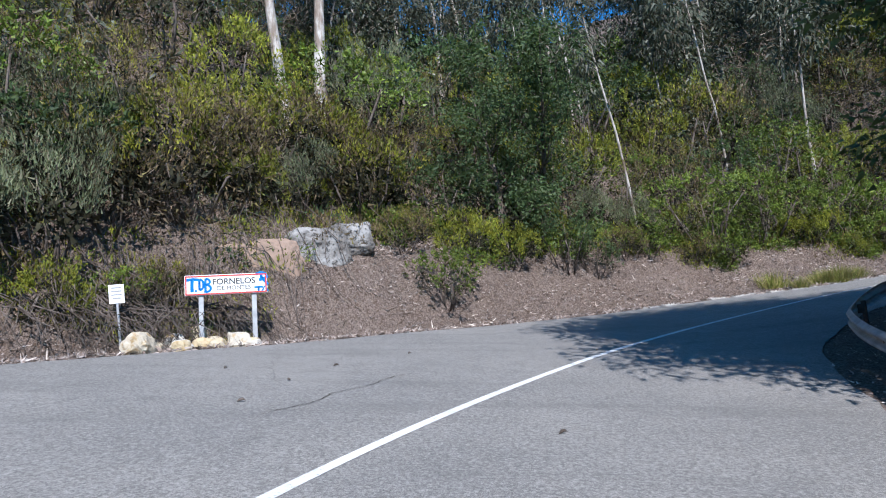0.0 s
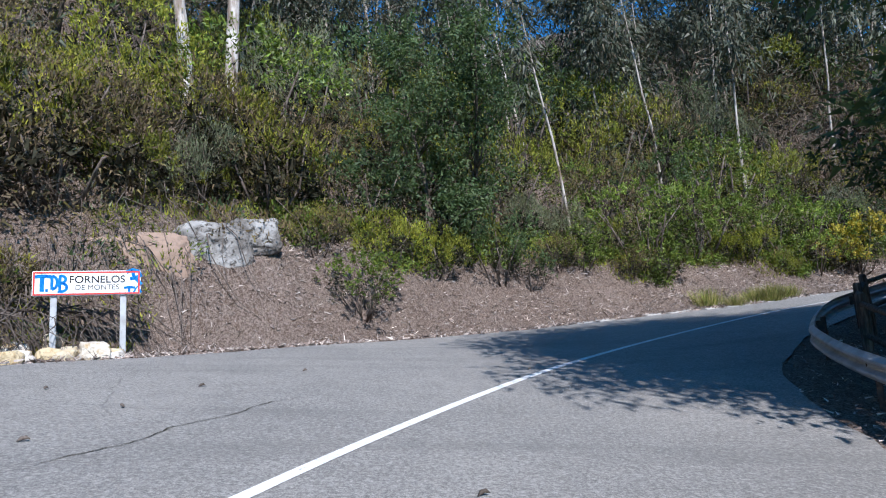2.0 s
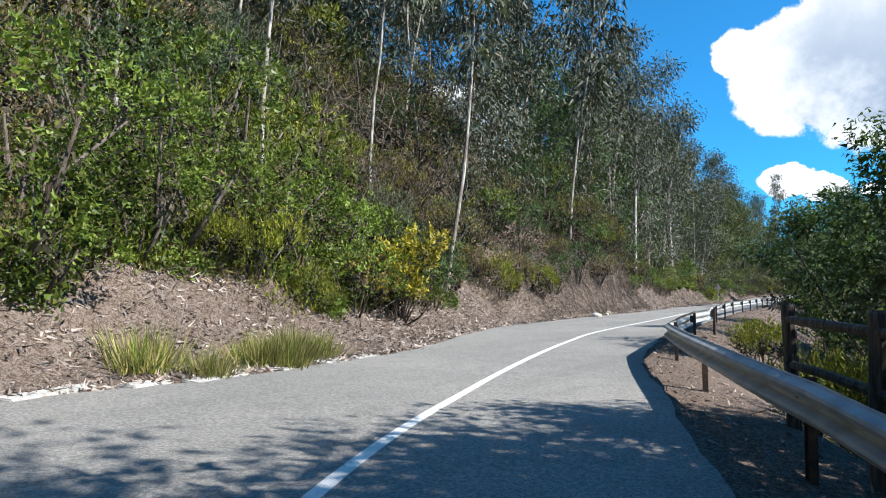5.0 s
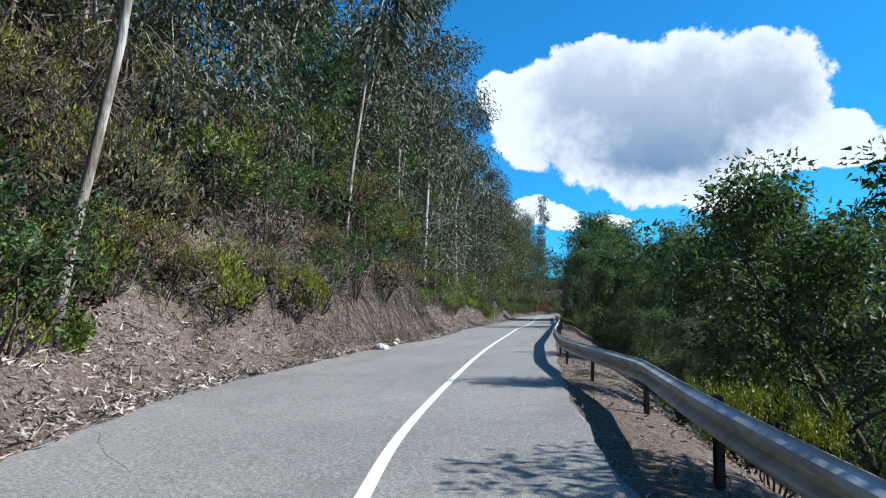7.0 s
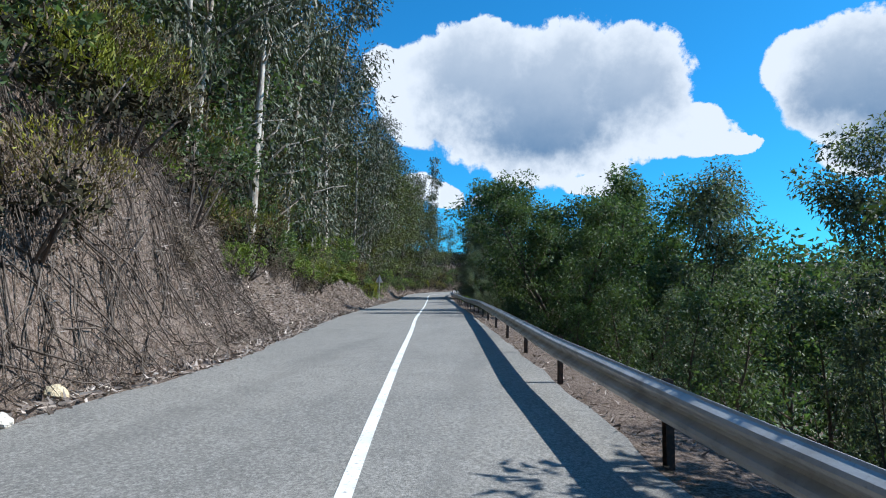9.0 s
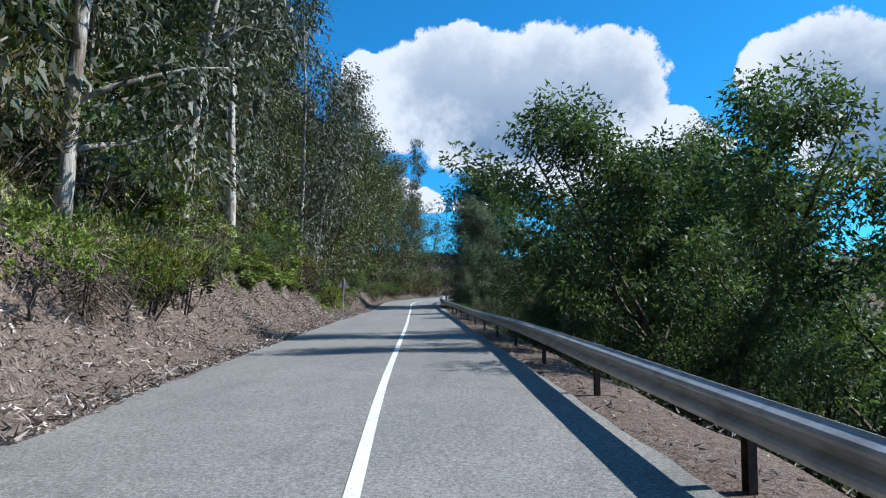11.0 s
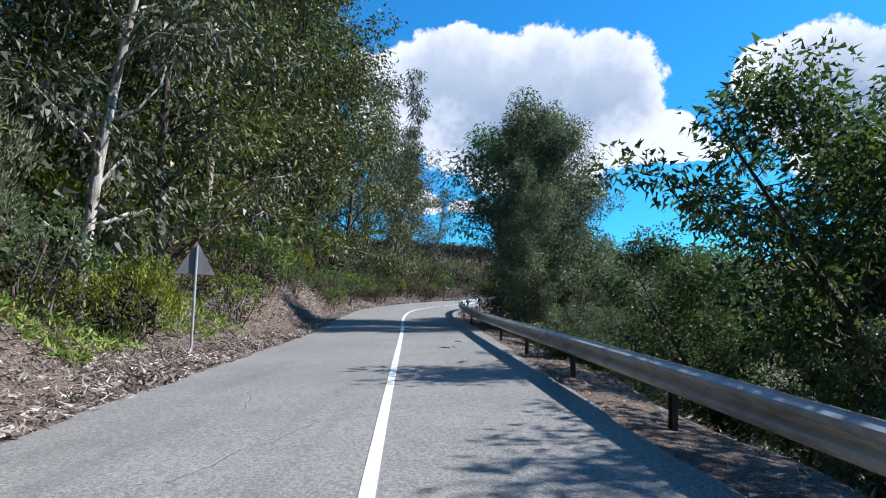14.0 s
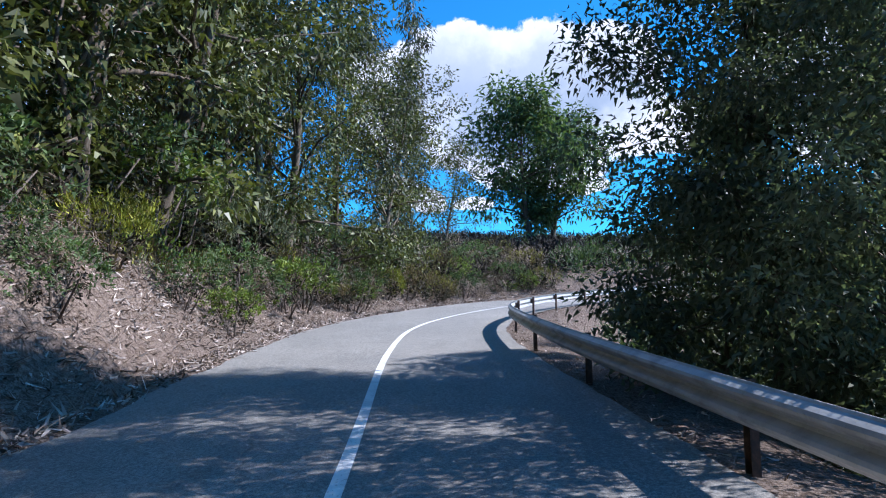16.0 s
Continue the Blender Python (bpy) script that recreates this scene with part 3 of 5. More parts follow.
guardrail = tagged(empty("guardrail"), "galvanised steel W-beam guardrail on rusty brown posts", "guardrail")
RAIL_FROM, RAIL_TO = way(-4.2, -5.5), LENGTH[-1] - 14
post_data = None
s = RAIL_FROM
k = 0
while s < RAIL_TO:
    d = rail_line(s)
    x, y, a = beside(s, d)
    top = float(road_level(np.array([s]), np.array([d + 0.4]))[0]) + BEAM_LOW + 0.30
    if post_data is None:
        p = part("post", post_mesh(), M_BROWN, guardrail)
        post_data = p.data
        bm = bmesh.new()
        bmesh.ops.create_cube(bm, size=1, matrix=Matrix.Diagonal((0.07, 0.10, 0.17, 1)))
        sp = part("spacer", bm, M_BROWN, guardrail)
    else:
        p = new("post", post_data)
        p.parent = guardrail
        sp2 = new("spacer", sp.data)
        sp2.parent = guardrail
    p.matrix_local = pose(x, y, top, random.uniform(-1, 1), random.uniform(-1, 1), math.degrees(a) + 90)
    (sp if k == 0 else sp2).matrix_local = pose(x - math.sin(a) * 0.065, y + math.cos(a) * 0.065, top - 0.145, 0, 0, math.degrees(a) + 90)
    beam_panel(s - 0.02 if k else s, min(s + 4.02, RAIL_TO), guardrail)
    s += 4.0
    k += 1

# ---- log fence behind the guardrail, inside the bend ----
fence = tagged(empty("log_fence"), "weathered round-log fence with two rails", "fence")
FENCE_TO = way(10.6, 15.8) + 3.2
tops = []
s = FENCE_TO - 1.9 * 13
rng = random.Random(5)
while s < FENCE_TO + 0.1:
    x, y, z, a = shoulder(s, rail_line(s) - 0.55)
    z = float(road_level(np.array([s]), np.array([rail_line(s)]))[0])
    lean = Vector((rng.uniform(-0.05, 0.05), rng.uniform(-0.05, 0.05), 0))
    pts = [Vector((x, y, z - 0.6)), Vector((x, y, z + 0.4)) + lean * 0.4, Vector((x, y, z + 1.12)) + lean, Vector((x, y, z + 1.15)) + lean]
    v, f = tube(pts, [0.075, 0.072, 0.066, 0.045], 9)
    mesh_object("post", v, f, M_TIMBER, fence)
    tops.append((Vector((x, y, z)), lean))
    s += 1.9
for (p, lp), (q, lq) in zip(tops, tops[1:]):
    for h in (0.52, 0.98):
        a, b = p + Vector((0, 0, h)) + lp * h, q + Vector((0, 0, h)) + lq * h
        out = (b - a).normalized() * 0.07
        m = (a + b) / 2 + Vector((0, 0, rng.uniform(-0.02, 0.02)))
        v, f = tube([a - out, m, b + out], [0.048, 0.045, 0.042], 8)
        mesh_object("rail", v, f, M_TIMBER, fence)


# ---- signs ----
def box(bm, sx, sy, sz, x=0, y=0, z=0, bevel=0.0):
    g = bmesh.ops.create_cube(bm, size=1, matrix=Matrix.Translation((x, y, z)) @ Matrix.Diagonal((sx, sy, sz, 1)))
    if bevel:
        es = list({e for v in g["verts"] for e in v.link_edges})
        bmesh.ops.bevel(bm, geom=es, offset=bevel, segments=2, affect="EDGES")
    return bm


def words(text, size, material, parent, m, name="lettering", bold=0.0):
    cu = bpy.data.curves.new(name, "FONT")
    cu.body, cu.size, cu.align_x, cu.align_y, cu.extrude, cu.offset = text, size, "CENTER", "CENTER", 0.0015, bold
    tmp = new(name + "_shape", cu)
    me = bpy.data.meshes.new_from_object(tmp.evaluated_get(bpy.context.evaluated_depsgraph_get()))
    bpy.data.objects.remove(tmp)
    bpy.data.curves.remove(cu)
    me.materials.append(material)
    ob = new(name, me)
    ob.parent, ob.matrix_local = parent, m
    return ob


def stroke(points, width):
    """A brushed line on the sign's face, as a thin raised band."""
    bm = bmesh.new()
    pts = [Vector((x, 0, z)) for x, z in points]
    rows = []
    for i, p in enumerate(pts):
        d = (pts[min(i + 1, len(pts) - 1)] - pts[max(i - 1, 0)]).normalized()
        n = Vector((-d.z, 0, d.x)) * width / 2
        rows.append((bm.verts.new(p + n), bm.verts.new(p - n)))
    for a, b in zip(rows, rows[1:]):
        bm.faces.new((a[0], b[0], b[1], a[1]))
    bmesh.ops.solidify(bm, geom=bm.faces[:], thickness=0.002)
    return bm


SIGN = (-5.51, 12.07)
SIGN_Z = level(*SIGN)
town = tagged(empty("town_sign", pose(SIGN[0], SIGN[1], SIGN_Z, 0, 3.5, 14) @ Matrix.Scale(1.29, 4)), "white town sign with blue graffiti on two steel posts", "road sign")
SW, SH, S0 = 1.38, 0.355, 0.95
panel = part("panel", box(bmesh.new(), SW, 0.03, SH, 0, 0, S0 + SH / 2, 0.006), M_WHITE, town)
for nm, a in (("border_strip", (SW - 0.02, 0.006, 0.022, 0, -0.018, S0 + SH - 0.022)), ("border_strip", (SW - 0.02, 0.006, 0.022, 0, -0.018, S0 + 0.022)), ("border_strip", (0.022, 0.006, SH - 0.066, SW / 2 - 0.022, -0.018, S0 + SH / 2)), ("border_strip", (0.022, 0.006, SH - 0.066, -SW / 2 + 0.022, -0.018, S0 + SH / 2))):
    part(nm, box(bmesh.new(), *a), M_RED, panel, "red border")
for px in (-0.43, 0.46):
    bm = box(bmesh.new(), 0.08, 0.045, S0 + SH + 0.25, px, 0.042, (S0 + SH - 0.35) / 2, 0.008)
    part("post", bm, M_ZINC, town)
face = lambda x, z: pose(x, -0.0185, S0 + z, 90, 0, 0)
words("FORNELOS", 0.146, M_BLACK, town, face(0.125, 0.225), bold=0.002)
words("DE MONTES", 0.104, M_BLACK, town, face(0.125, 0.112))
def bow(x, z, rx, rz, steps=9):
    """A half round to the right, from top to bottom."""
    return [(x + rx * math.sin(math.pi * k / steps), z + rz * math.cos(math.pi * k / steps)) for k in range(steps + 1)]


# T.D.B with a wide brush, then the tag at the other end
LETTERS = (([(-0.665, 0.275), (-0.56, 0.285), (-0.455, 0.275)], 0.05), ([(-0.565, 0.27), (-0.57, 0.16), (-0.568, 0.065)], 0.055), ([(-0.525, 0.085), (-0.49, 0.08)], 0.04),
           ([(-0.445, 0.29), (-0.448, 0.17), (-0.445, 0.09)], 0.04), (bow(-0.445, 0.19, 0.065, 0.095), 0.04), ([(-0.375, 0.062), (-0.345, 0.058)], 0.035),
           ([(-0.345, 0.295), (-0.35, 0.16), (-0.345, 0.055)], 0.04), (bow(-0.345, 0.235, 0.07, 0.052), 0.038), (bow(-0.345, 0.12, 0.085, 0.062), 0.04))
for pts, w in LETTERS + (([(0.50, 0.33), (0.58, 0.36), (0.66, 0.34), (0.69, 0.28), (0.62, 0.25), (0.55, 0.23)], 0.055), ([(0.58, 0.36), (0.60, 0.26), (0.66, 0.20), (0.70, 0.14)], 0.05), ([(0.47, 0.10), (0.55, 0.11), (0.62, 0.10)], 0.035), ([(0.54, 0.10), (0.54, 0.03)], 0.035), ([(0.60, 0.03), (0.65, 0.12), (0.70, 0.03)], 0.03)):
    g = part("graffiti", stroke(pts, w), M_SPRAY, town)
    g.matrix_local = pose(0, -0.019, S0)

SMALL = (-7.23, 10.72)
small = tagged(empty("small_notice_sign", pose(SMALL[0], SMALL[1], level(*SMALL), 0, 0, 22) @ Matrix.Scale(1.3, 4)), "small white notice sign on a thin grey post", "sign")
part("panel", box(bmesh.new(), 0.22, 0.012, 0.30, 0, 0, 0.98, 0.004), M_WHITE, small)
v, f = tube([(0, 0.02, -0.3), (0, 0.02, 1.1)], [0.02, 0.02], 8)
mesh_object("post", v, f, M_ZINC, small)
for i, w in enumerate((0.14, 0.15, 0.15, 0.12)):
    part("text_bar", box(bmesh.new(), w, 0.004, 0.018, 0, -0.008, 1.08 - i * 0.055), M_GREYBACK, small)

TRI = (93.6, 35.3)
warn = tagged(empty("warning_sign", pose(TRI[0], TRI[1], level(*TRI), 0, 0, 128)), "triangular warning sign on a thin post, its grey back turned", "road sign")
v, f = tube([(0, 0.052, -0.3), (0, 0.052, 2.45)], [0.03, 0.03], 10)
mesh_object("post", v, f, M_ZINC, warn)


def triangle(side, thick):
    bm = bmesh.new()
    h = side * 0.866
    vs = [bm.verts.new(c) for c in ((-side / 2, 0, -h / 3), (side / 2, 0, -h / 3), (0, 0, h * 2 / 3))]
    bm.faces.new(vs)
    bmesh.ops.solidify(bm, geom=bm.faces[:], thickness=thick)
    bmesh.ops.bevel(bm, geom=[e for e in bm.edges if abs(e.verts[0].co.y - e.verts[1].co.y) > thick * 0.5], offset=0.03, segments=3, affect="EDGES")
    return bm


t = part("panel", triangle(0.9, 0.02), M_RED, warn, "red triangular border")
t.location = (0, 0, 2.05)
t = part("field", triangle(0.66, 0.012), M_WHITE, warn, "white field")
t.location = (0, -0.018, 2.05)
t = part("back", triangle(0.87, 0.006), M_GREYBACK, warn, "grey back of the panel")
t.location = (0, 0.016, 2.05)


# ---- plants ----
def clump_points(rng, centres, radius, n, flat=1.0):
    c = centres[rng.integers(0, len(centres), n)]
    v = rng.normal(0, 1, (n, 3))
    v /= np.linalg.norm(v, axis=1)[:, None]
    r = radius * rng.uniform(0.15, 1.0, (n, 1)) ** 0.6
    v[:, 2] *= flat
    return c + v * r, v


def branches(rng, origin, count, length, rise, r0):
    out, tips = [], []
    for i in range(count):
        a = rng.uniform(0, 2 * math.pi)
        o = np.array(origin) + np.array([0, 0, rng.uniform(-0.1, 0.1)])
        ln = length * rng.uniform(0.6, 1.15)
        e = rng.uniform(*rise)
        p, pts = o.copy(), [o.copy()]
        d = np.array([math.cos(a) * math.cos(e), math.sin(a) * math.cos(e), math.sin(e)])
        for k in range(3):
            d = d + rng.normal(0, 0.16, 3)
            d /= np.linalg.norm(d)
            p = p + d * ln / 3
            pts.append(p.copy())
            tips.append(p.copy())
        out.append(tube(pts, [r0, r0 * 0.75, r0 * 0.5, r0 * 0.22], 5))
    return out, tips


PLANTS = {}


def plant(kind, label, category, stems, foliage, m_stem, m_leaf, stem_name="woody_base", leaf_name="foliage"):
    """The first plant of a kind: an empty with woody and leafy parts, kept as a pattern to copy."""
    e = tagged(empty(kind.replace("far_", "").replace("fine_", "")), label, category, {"shrub": "shrubs on the hillside", "fern": "ferns on the verges"}.get(category, "trees beside the road"))
    mesh_object(stem_name, *stems, m_stem, e, smooth=True)
    mesh_object(leaf_name, *foliage, m_leaf, e)
    PLANTS.setdefault(kind, []).append([e, False])
    return e


def join_leaves(groups):
    v, f, n = [], [], 0
    for a, b in groups:
        v.append(a), f.append(b + n)
        n += len(a)
    return np.concatenate(v), np.concatenate(f)


def twiggy(kind, label, seed, size, height, n, leaf, ratio, m_leaf, upright=0.6, hang=0.0, stems=9, radius=0.34):
    """A loose bush of bare twigs round its stems."""
    rng = np.random.default_rng(seed)
    wood, tips = branches(rng, (0, 0, -0.1), stems, height * 1.0, (0.7, 1.4), 0.022 * size)
    tips = np.array(tips)
    tips[:, :2] *= size / max(0.6, np.abs(tips[:, :2]).max())
    pts, out = clump_points(rng, tips, radius * size, n, 0.8)
    pts[:, 2] = np.maximum(pts[:, 2], rng.uniform(0.02, 0.3, n))
    lean = out * (1 - upright) + np.array([0, 0, upright - hang])
    plant(kind, label, "shrub", merged(wood), leaves(pts, leaf, ratio, lean, rng, 0.4), M_DARK_BARK, m_leaf)


def plumes(rng, bases, axes, plume, per):
    """Places and ways of small leaves gathered in plumes that stand on bases along axes, and how far up they sit."""
    n = len(bases)
    b, a = np.repeat(bases, per, 0), np.repeat(axes, per, 0)
    t = rng.uniform(0, 1, (n * per, 1)) ** 0.8
    ln = np.repeat(plume * rng.uniform(0.6, 1.4, (n, 1)), per, 0)
    c = b + a * ln * t + rng.normal(0, 0.24, (n * per, 3)) * ln * (1.1 - 0.75 * t)
    return c, a * 0.9, t[:, 0]


def rounded_mass(rng, size, height, lumps, n):
    """Places and outward ways over a crown of several rounded lumps, their undersides and what lies inside another left out."""
    cs, rs = [np.array([0, 0, height * 0.58])], [size * 0.52]
    for k in range(lumps):
        t = 2 * math.pi * (k + rng.uniform(-0.3, 0.3)) / lumps
        r = size * rng.uniform(0.45, 0.75)
        cs.append(np.array([math.cos(t) * r, math.sin(t) * r, height * rng.uniform(0.28, 0.72)]))
        rs.append(size * rng.uniform(0.28, 0.46))
    cs, rs = np.array(cs), np.array(rs)
    k = rng.choice(len(rs), n * 4, p=rs ** 2 / (rs ** 2).sum())
    v = rng.normal(0, 1, (n * 4, 3))
    v /= np.linalg.norm(v, axis=1)[:, None]
    p = cs[k] + v * rs[k][:, None] * np.array([1, 1, 0.9])
    inside = (np.linalg.norm(p[:, None] - cs[None], axis=2) < rs[None] * 0.84).any(1)
    ok = ~inside & (v[:, 2] > -0.4) & (p[:, 2] > 0.05)
    return p[ok][:n], v[ok][:n], cs, rs


def shrub(kind, label, seed, size, height, tufts, per, leaf, ratio, m_leaf, plume=0.34, upright=0.6, lumps=6, spread=0.32, core=460, stems=9, tips=None):
    """A bush of several rounded lumps: plumes of small leaves outside, inner twigs coloured dark to stand in for shade,
    and bare stems below.
    """
    rng = np.random.default_rng(seed)
    p, v, cs, rs = rounded_mass(rng, size, height, lumps, tufts)
    axes = v * (1 - upright) + np.array([0, 0, upright]) + rng.normal(0, 0.14, v.shape)
    axes /= np.linalg.norm(axes, axis=1)[:, None]
    wood = []
    for i in range(stems):
        c = cs[i % len(cs)] + rng.normal(0, 0.12, 3) * size
        foot = np.array([c[0] * 0.25, c[1] * 0.25, -0.15])
        mid = (foot + c) / 2 + rng.normal(0, 0.09, 3) * size
        wood.append(tube([foot, mid, c], [0.024 * size, 0.017 * size, 0.008 * size], 5))
    c, lean, up = plumes(rng, p - axes * plume * 0.35, axes, plume, per)
    young = np.repeat((v[:, 2] > 0.15) & (rng.uniform(0, 1, len(p)) < 0.62), per) & (up > 0.45) if tips else np.zeros(len(c), bool)
    e = plant(kind, label, "shrub", merged(wood), leaves(c[~young], leaf, ratio, lean[~young], rng, spread), M_DRIFT, m_leaf)
    if tips:
        tagged(mesh_object("young_growth", *leaves(c[young], leaf * 0.9, ratio, lean[young], rng, spread), tips, e, "yellow-green young tips"), kind="stuff")
    # inner twigs, their near-black colour standing in for shade within the bush
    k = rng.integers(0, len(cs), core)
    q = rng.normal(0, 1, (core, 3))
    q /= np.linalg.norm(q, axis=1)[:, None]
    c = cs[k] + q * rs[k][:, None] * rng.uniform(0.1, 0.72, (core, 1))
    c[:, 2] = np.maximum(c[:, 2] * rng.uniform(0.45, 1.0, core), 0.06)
    tagged(mesh_object("inner_mass", *leaves(c, plume * 0.42, 0.4, rng.normal(0, 1, (core, 3)) + np.array([0, 0, 0.5]), rng, 0.2), M_SHADE_AND_CRACK, e), kind="stuff")


# near ones are fine, those higher up the hill larger and of more, smaller tufts
for grade, many, big in (("", 1.0, 1.0), ("far_", 1.5, 0.62)):
    for q in range(3 if not grade else 2):
        shrub(grade + "heather_shrub", "olive-brown heather shrub with fine dense twigs", 10 + q, 1.25, 1.9, int(125 * many), 26, 0.085 * big, 0.33, M_HEATH, 0.40 * big, 0.6, lumps=6 + q, tips=M_TIPS)
        shrub(grade + "broom_shrub", "grey-green broom shrub with thin upright stems", 20 + q, 1.1, 2.3, int(120 * many), 36, 0.10 * big, 0.17, M_BROOM, 0.42 * big, 0.7, spread=0.3)
        shrub(grade + "bright_shrub", "leafy bright green shrub on the bank", 40 + q, 1.35, 2.0, int(140 * many), 15, 0.095 * big, 0.49, M_LIME, 0.26 * big, 0.3, spread=0.7)
    for q in range(2):
        shrub(grade + "gorse_shrub", "yellow-green gorse bush with spiny tips", 30 + q, 1.1, 1.8, int(115 * many), 24, 0.095 * big, 0.32, M_GORSE, 0.36 * big, 0.65, lumps=7)
        shrub(grade + "dark_shrub", "dark green leafy shrub", 45 + q, 1.5, 2.3, int(125 * many), 14, 0.11 * big, 0.49, M_OAK, 0.3 * big, 0.25, spread=0.7)
        twiggy(grade + "dry_shrub", "dry brown shrub with bare hanging twigs", 50 + q, 1.1, 1.7, int(1100 * many), 0.36 * big, 0.05, M_DEAD, 0.2, 0.6, radius=0.42)
shrub("yellow_shrub", "shrub with yellow autumn leaves", 60, 1.0, 2.2, 130, 16, 0.10, 0.6, M_YELLOW, 0.26, 0.35, spread=0.7)


def fern(seed):
    rng = np.random.default_rng(seed)
    groups, wood = [], []
    for i in range(17):
        a, e, ln = rng.uniform(0, 6.28), rng.uniform(0.85, 1.4), rng.uniform(0.7, 1.2)
        t = np.linspace(0.12, 1, 22)
        r = t * ln * math.cos(e)
        z = t * ln * math.sin(e) - 0.5 * t ** 3 * ln
        spine = np.stack([np.cos(a) * r, np.sin(a) * r, z], 1)
        wood.append(tube([tuple(p) for p in spine[::7]], [0.006, 0.005, 0.003, 0.002], 4))
        side = np.array([-math.sin(a), math.cos(a), 0])
        for sgn in (1, -1):
            d = side * sgn + np.array([math.cos(a), math.sin(a), -0.1]) * 0.45
            v, f = leaves(spine, 0.21, 0.24, np.repeat(d[None], len(spine), 0), rng, 0.4)
            w = (np.sin(np.clip(t, 0, 1) * 2.6) + 0.15)[:, None, None]
            v = ((v.reshape(-1, 3, 3) - spine[:, None]) * w + spine[:, None]).reshape(-1, 3)
            groups.append((v, f))
    plant("fern", "green bracken fern with arching fronds", "fern", merged(wood), join_leaves(groups), M_DEAD, M_FERN, "stalk", "foliage")


fern(70), fern(71)


def grass(kind, label, seed, n, h, m_leaf, droop=0.35, spread=0.22):
    rng = np.random.default_rng(seed)
    c = np.stack([rng.normal(0, spread, n), rng.normal(0, spread, n), np.zeros(n)], 1)
    lean = np.stack([c[:, 0] * 1.2, c[:, 1] * 1.2, np.full(n, 1.0)], 1)
    v, f = leaves(c, h, 0.035, lean, rng, 0.25)
    e = tagged(mesh_object(kind, v, f, m_leaf), label, "grass", "grass tufts on the verge")
    PLANTS.setdefault(kind, []).append([e, False])


grass("grass_tuft", "yellow-green tuft of long grass", 80, 420, 0.55, M_GRASS)
grass("grass_tuft", "yellow-green tuft of long grass", 81, 420, 0.45, M_GRASS)


def tree(kind, label, seed, height, clear, width, limbs, n, leaf, ratio, hang, m_bark, m_leaf, r0, clump=0.9, bend=0.03, sway=0.25):
    """A tapered, bent trunk with limbs from clear height upwards and leaf clumps round their ends."""
    rng = np.random.default_rng(seed)
    pts, p, d = [], np.array([0, 0, -0.4]), np.array([rng.normal(0, bend), rng.normal(0, bend), 1.0])
    steps = 12
    for k in range(steps + 1):
        pts.append(p.copy())
        d = d + np.array([*rng.normal(0, bend, 2), 0])
        p = p + d / np.linalg.norm(d) * height / steps
    rad = [r0 * (1 - 0.92 * k / steps) * (1.25 if k == 0 else 1) for k in range(steps + 1)]
    wood, tips = [tube(pts, rad, 9)], [pts[-1], pts[-2]]
    for i in range(limbs):
        t = clear + (1 - clear) * (i + rng.uniform(0, 1)) / limbs
        k = min(int(t * steps), steps - 1)
        o = pts[k] + (pts[k + 1] - pts[k]) * (t * steps - k)
        a, e = rng.uniform(0, 6.28), rng.uniform(0.25, 0.9)
        u = (t - clear) / (1 - clear)
        ln = width * (0.45 + 0.75 * math.sin(math.pi * min(1, 0.18 + u * 0.8))) * rng.uniform(0.7, 1.15)
        q, dd, lp = o.copy(), np.array([math.cos(a) * math.cos(e), math.sin(a) * math.cos(e), math.sin(e)]), [o.copy()]
        for _ in range(4):
            dd = dd + rng.normal(0, sway, 3) + np.array([0, 0, 0.06])
            dd /= np.linalg.norm(dd)
            q = q + dd * ln / 4
            lp.append(q.copy())
            if len(lp) > 2:
                tips.append(q.copy())
        rr = max(0.012, r0 * (1 - t) * 0.55)
        wood.append(tube(lp, [rr, rr * 0.8, rr * 0.6, rr * 0.4, rr * 0.2], 3))
    c, out = clump_points(rng, np.array(tips), clump, n, 0.8)
    lean = out * 0.6 + np.array([0, 0, -hang])
    plant(kind, label, "tree", merged(wood), leaves(c, leaf, ratio, lean, rng, 0.35), m_bark, m_leaf, "trunk", "crown")


for q in range(4):
    tree("eucalyptus_tree", "tall eucalyptus with pale bare trunk and hanging grey-green leaves", 100 + q, 16 + 2 * q, 0.43, 1.9, 13, 1650, 0.46, 0.26, 0.9, M_EUC_BARK, M_EUC, 0.085 + 0.02 * (q % 2), 1.05, 0.03)
for q in range(2):
    tree("big_eucalyptus", "thick white-barked eucalyptus with a high crown", 150 + q, 19 + 2 * q, 0.5, 2.6, 16, 3000, 0.36, 0.26, 0.9, M_PALE_BARK, M_EUC, 0.27, 1.2, 0.02)
for q in range(3):
    tree("leafy_eucalyptus", "young eucalyptus with dense hanging leaves down to its foot", 110 + q, 10 + 2 * q, 0.05, 1.9, 18, 3100, 0.27, 0.42, 0.8, M_EUC_BARK, M_EUC, 0.09, 1.05, 0.04)
for q in range(2):
    tree("tall_eucalyptus", "tall leafy eucalyptus overhanging the bank", 115 + q, 15 + 2 * q, 0.06, 2.7, 26, 6900, 0.215, 0.4, 0.7, M_EUC_BARK, M_EUC, 0.15, 1.15, 0.035)
for q in range(3):
    tree("oak_tree", "broadleaf tree with dark green crown", 120 + q, 10, 0.10, 3.0, 18, 2600, 0.27, 0.49, 0.25, M_DARK_BARK, M_OAK, 0.17, 1.1, 0.05)
    tree("willow_tree", "tall grey-green tree with fine glinting leaves", 130 + q, 12, 0.04, 2.5, 18, 2800, 0.27, 0.42, 0.45, M_DARK_BARK, M_WILLOW, 0.11, 1.05, 0.04)
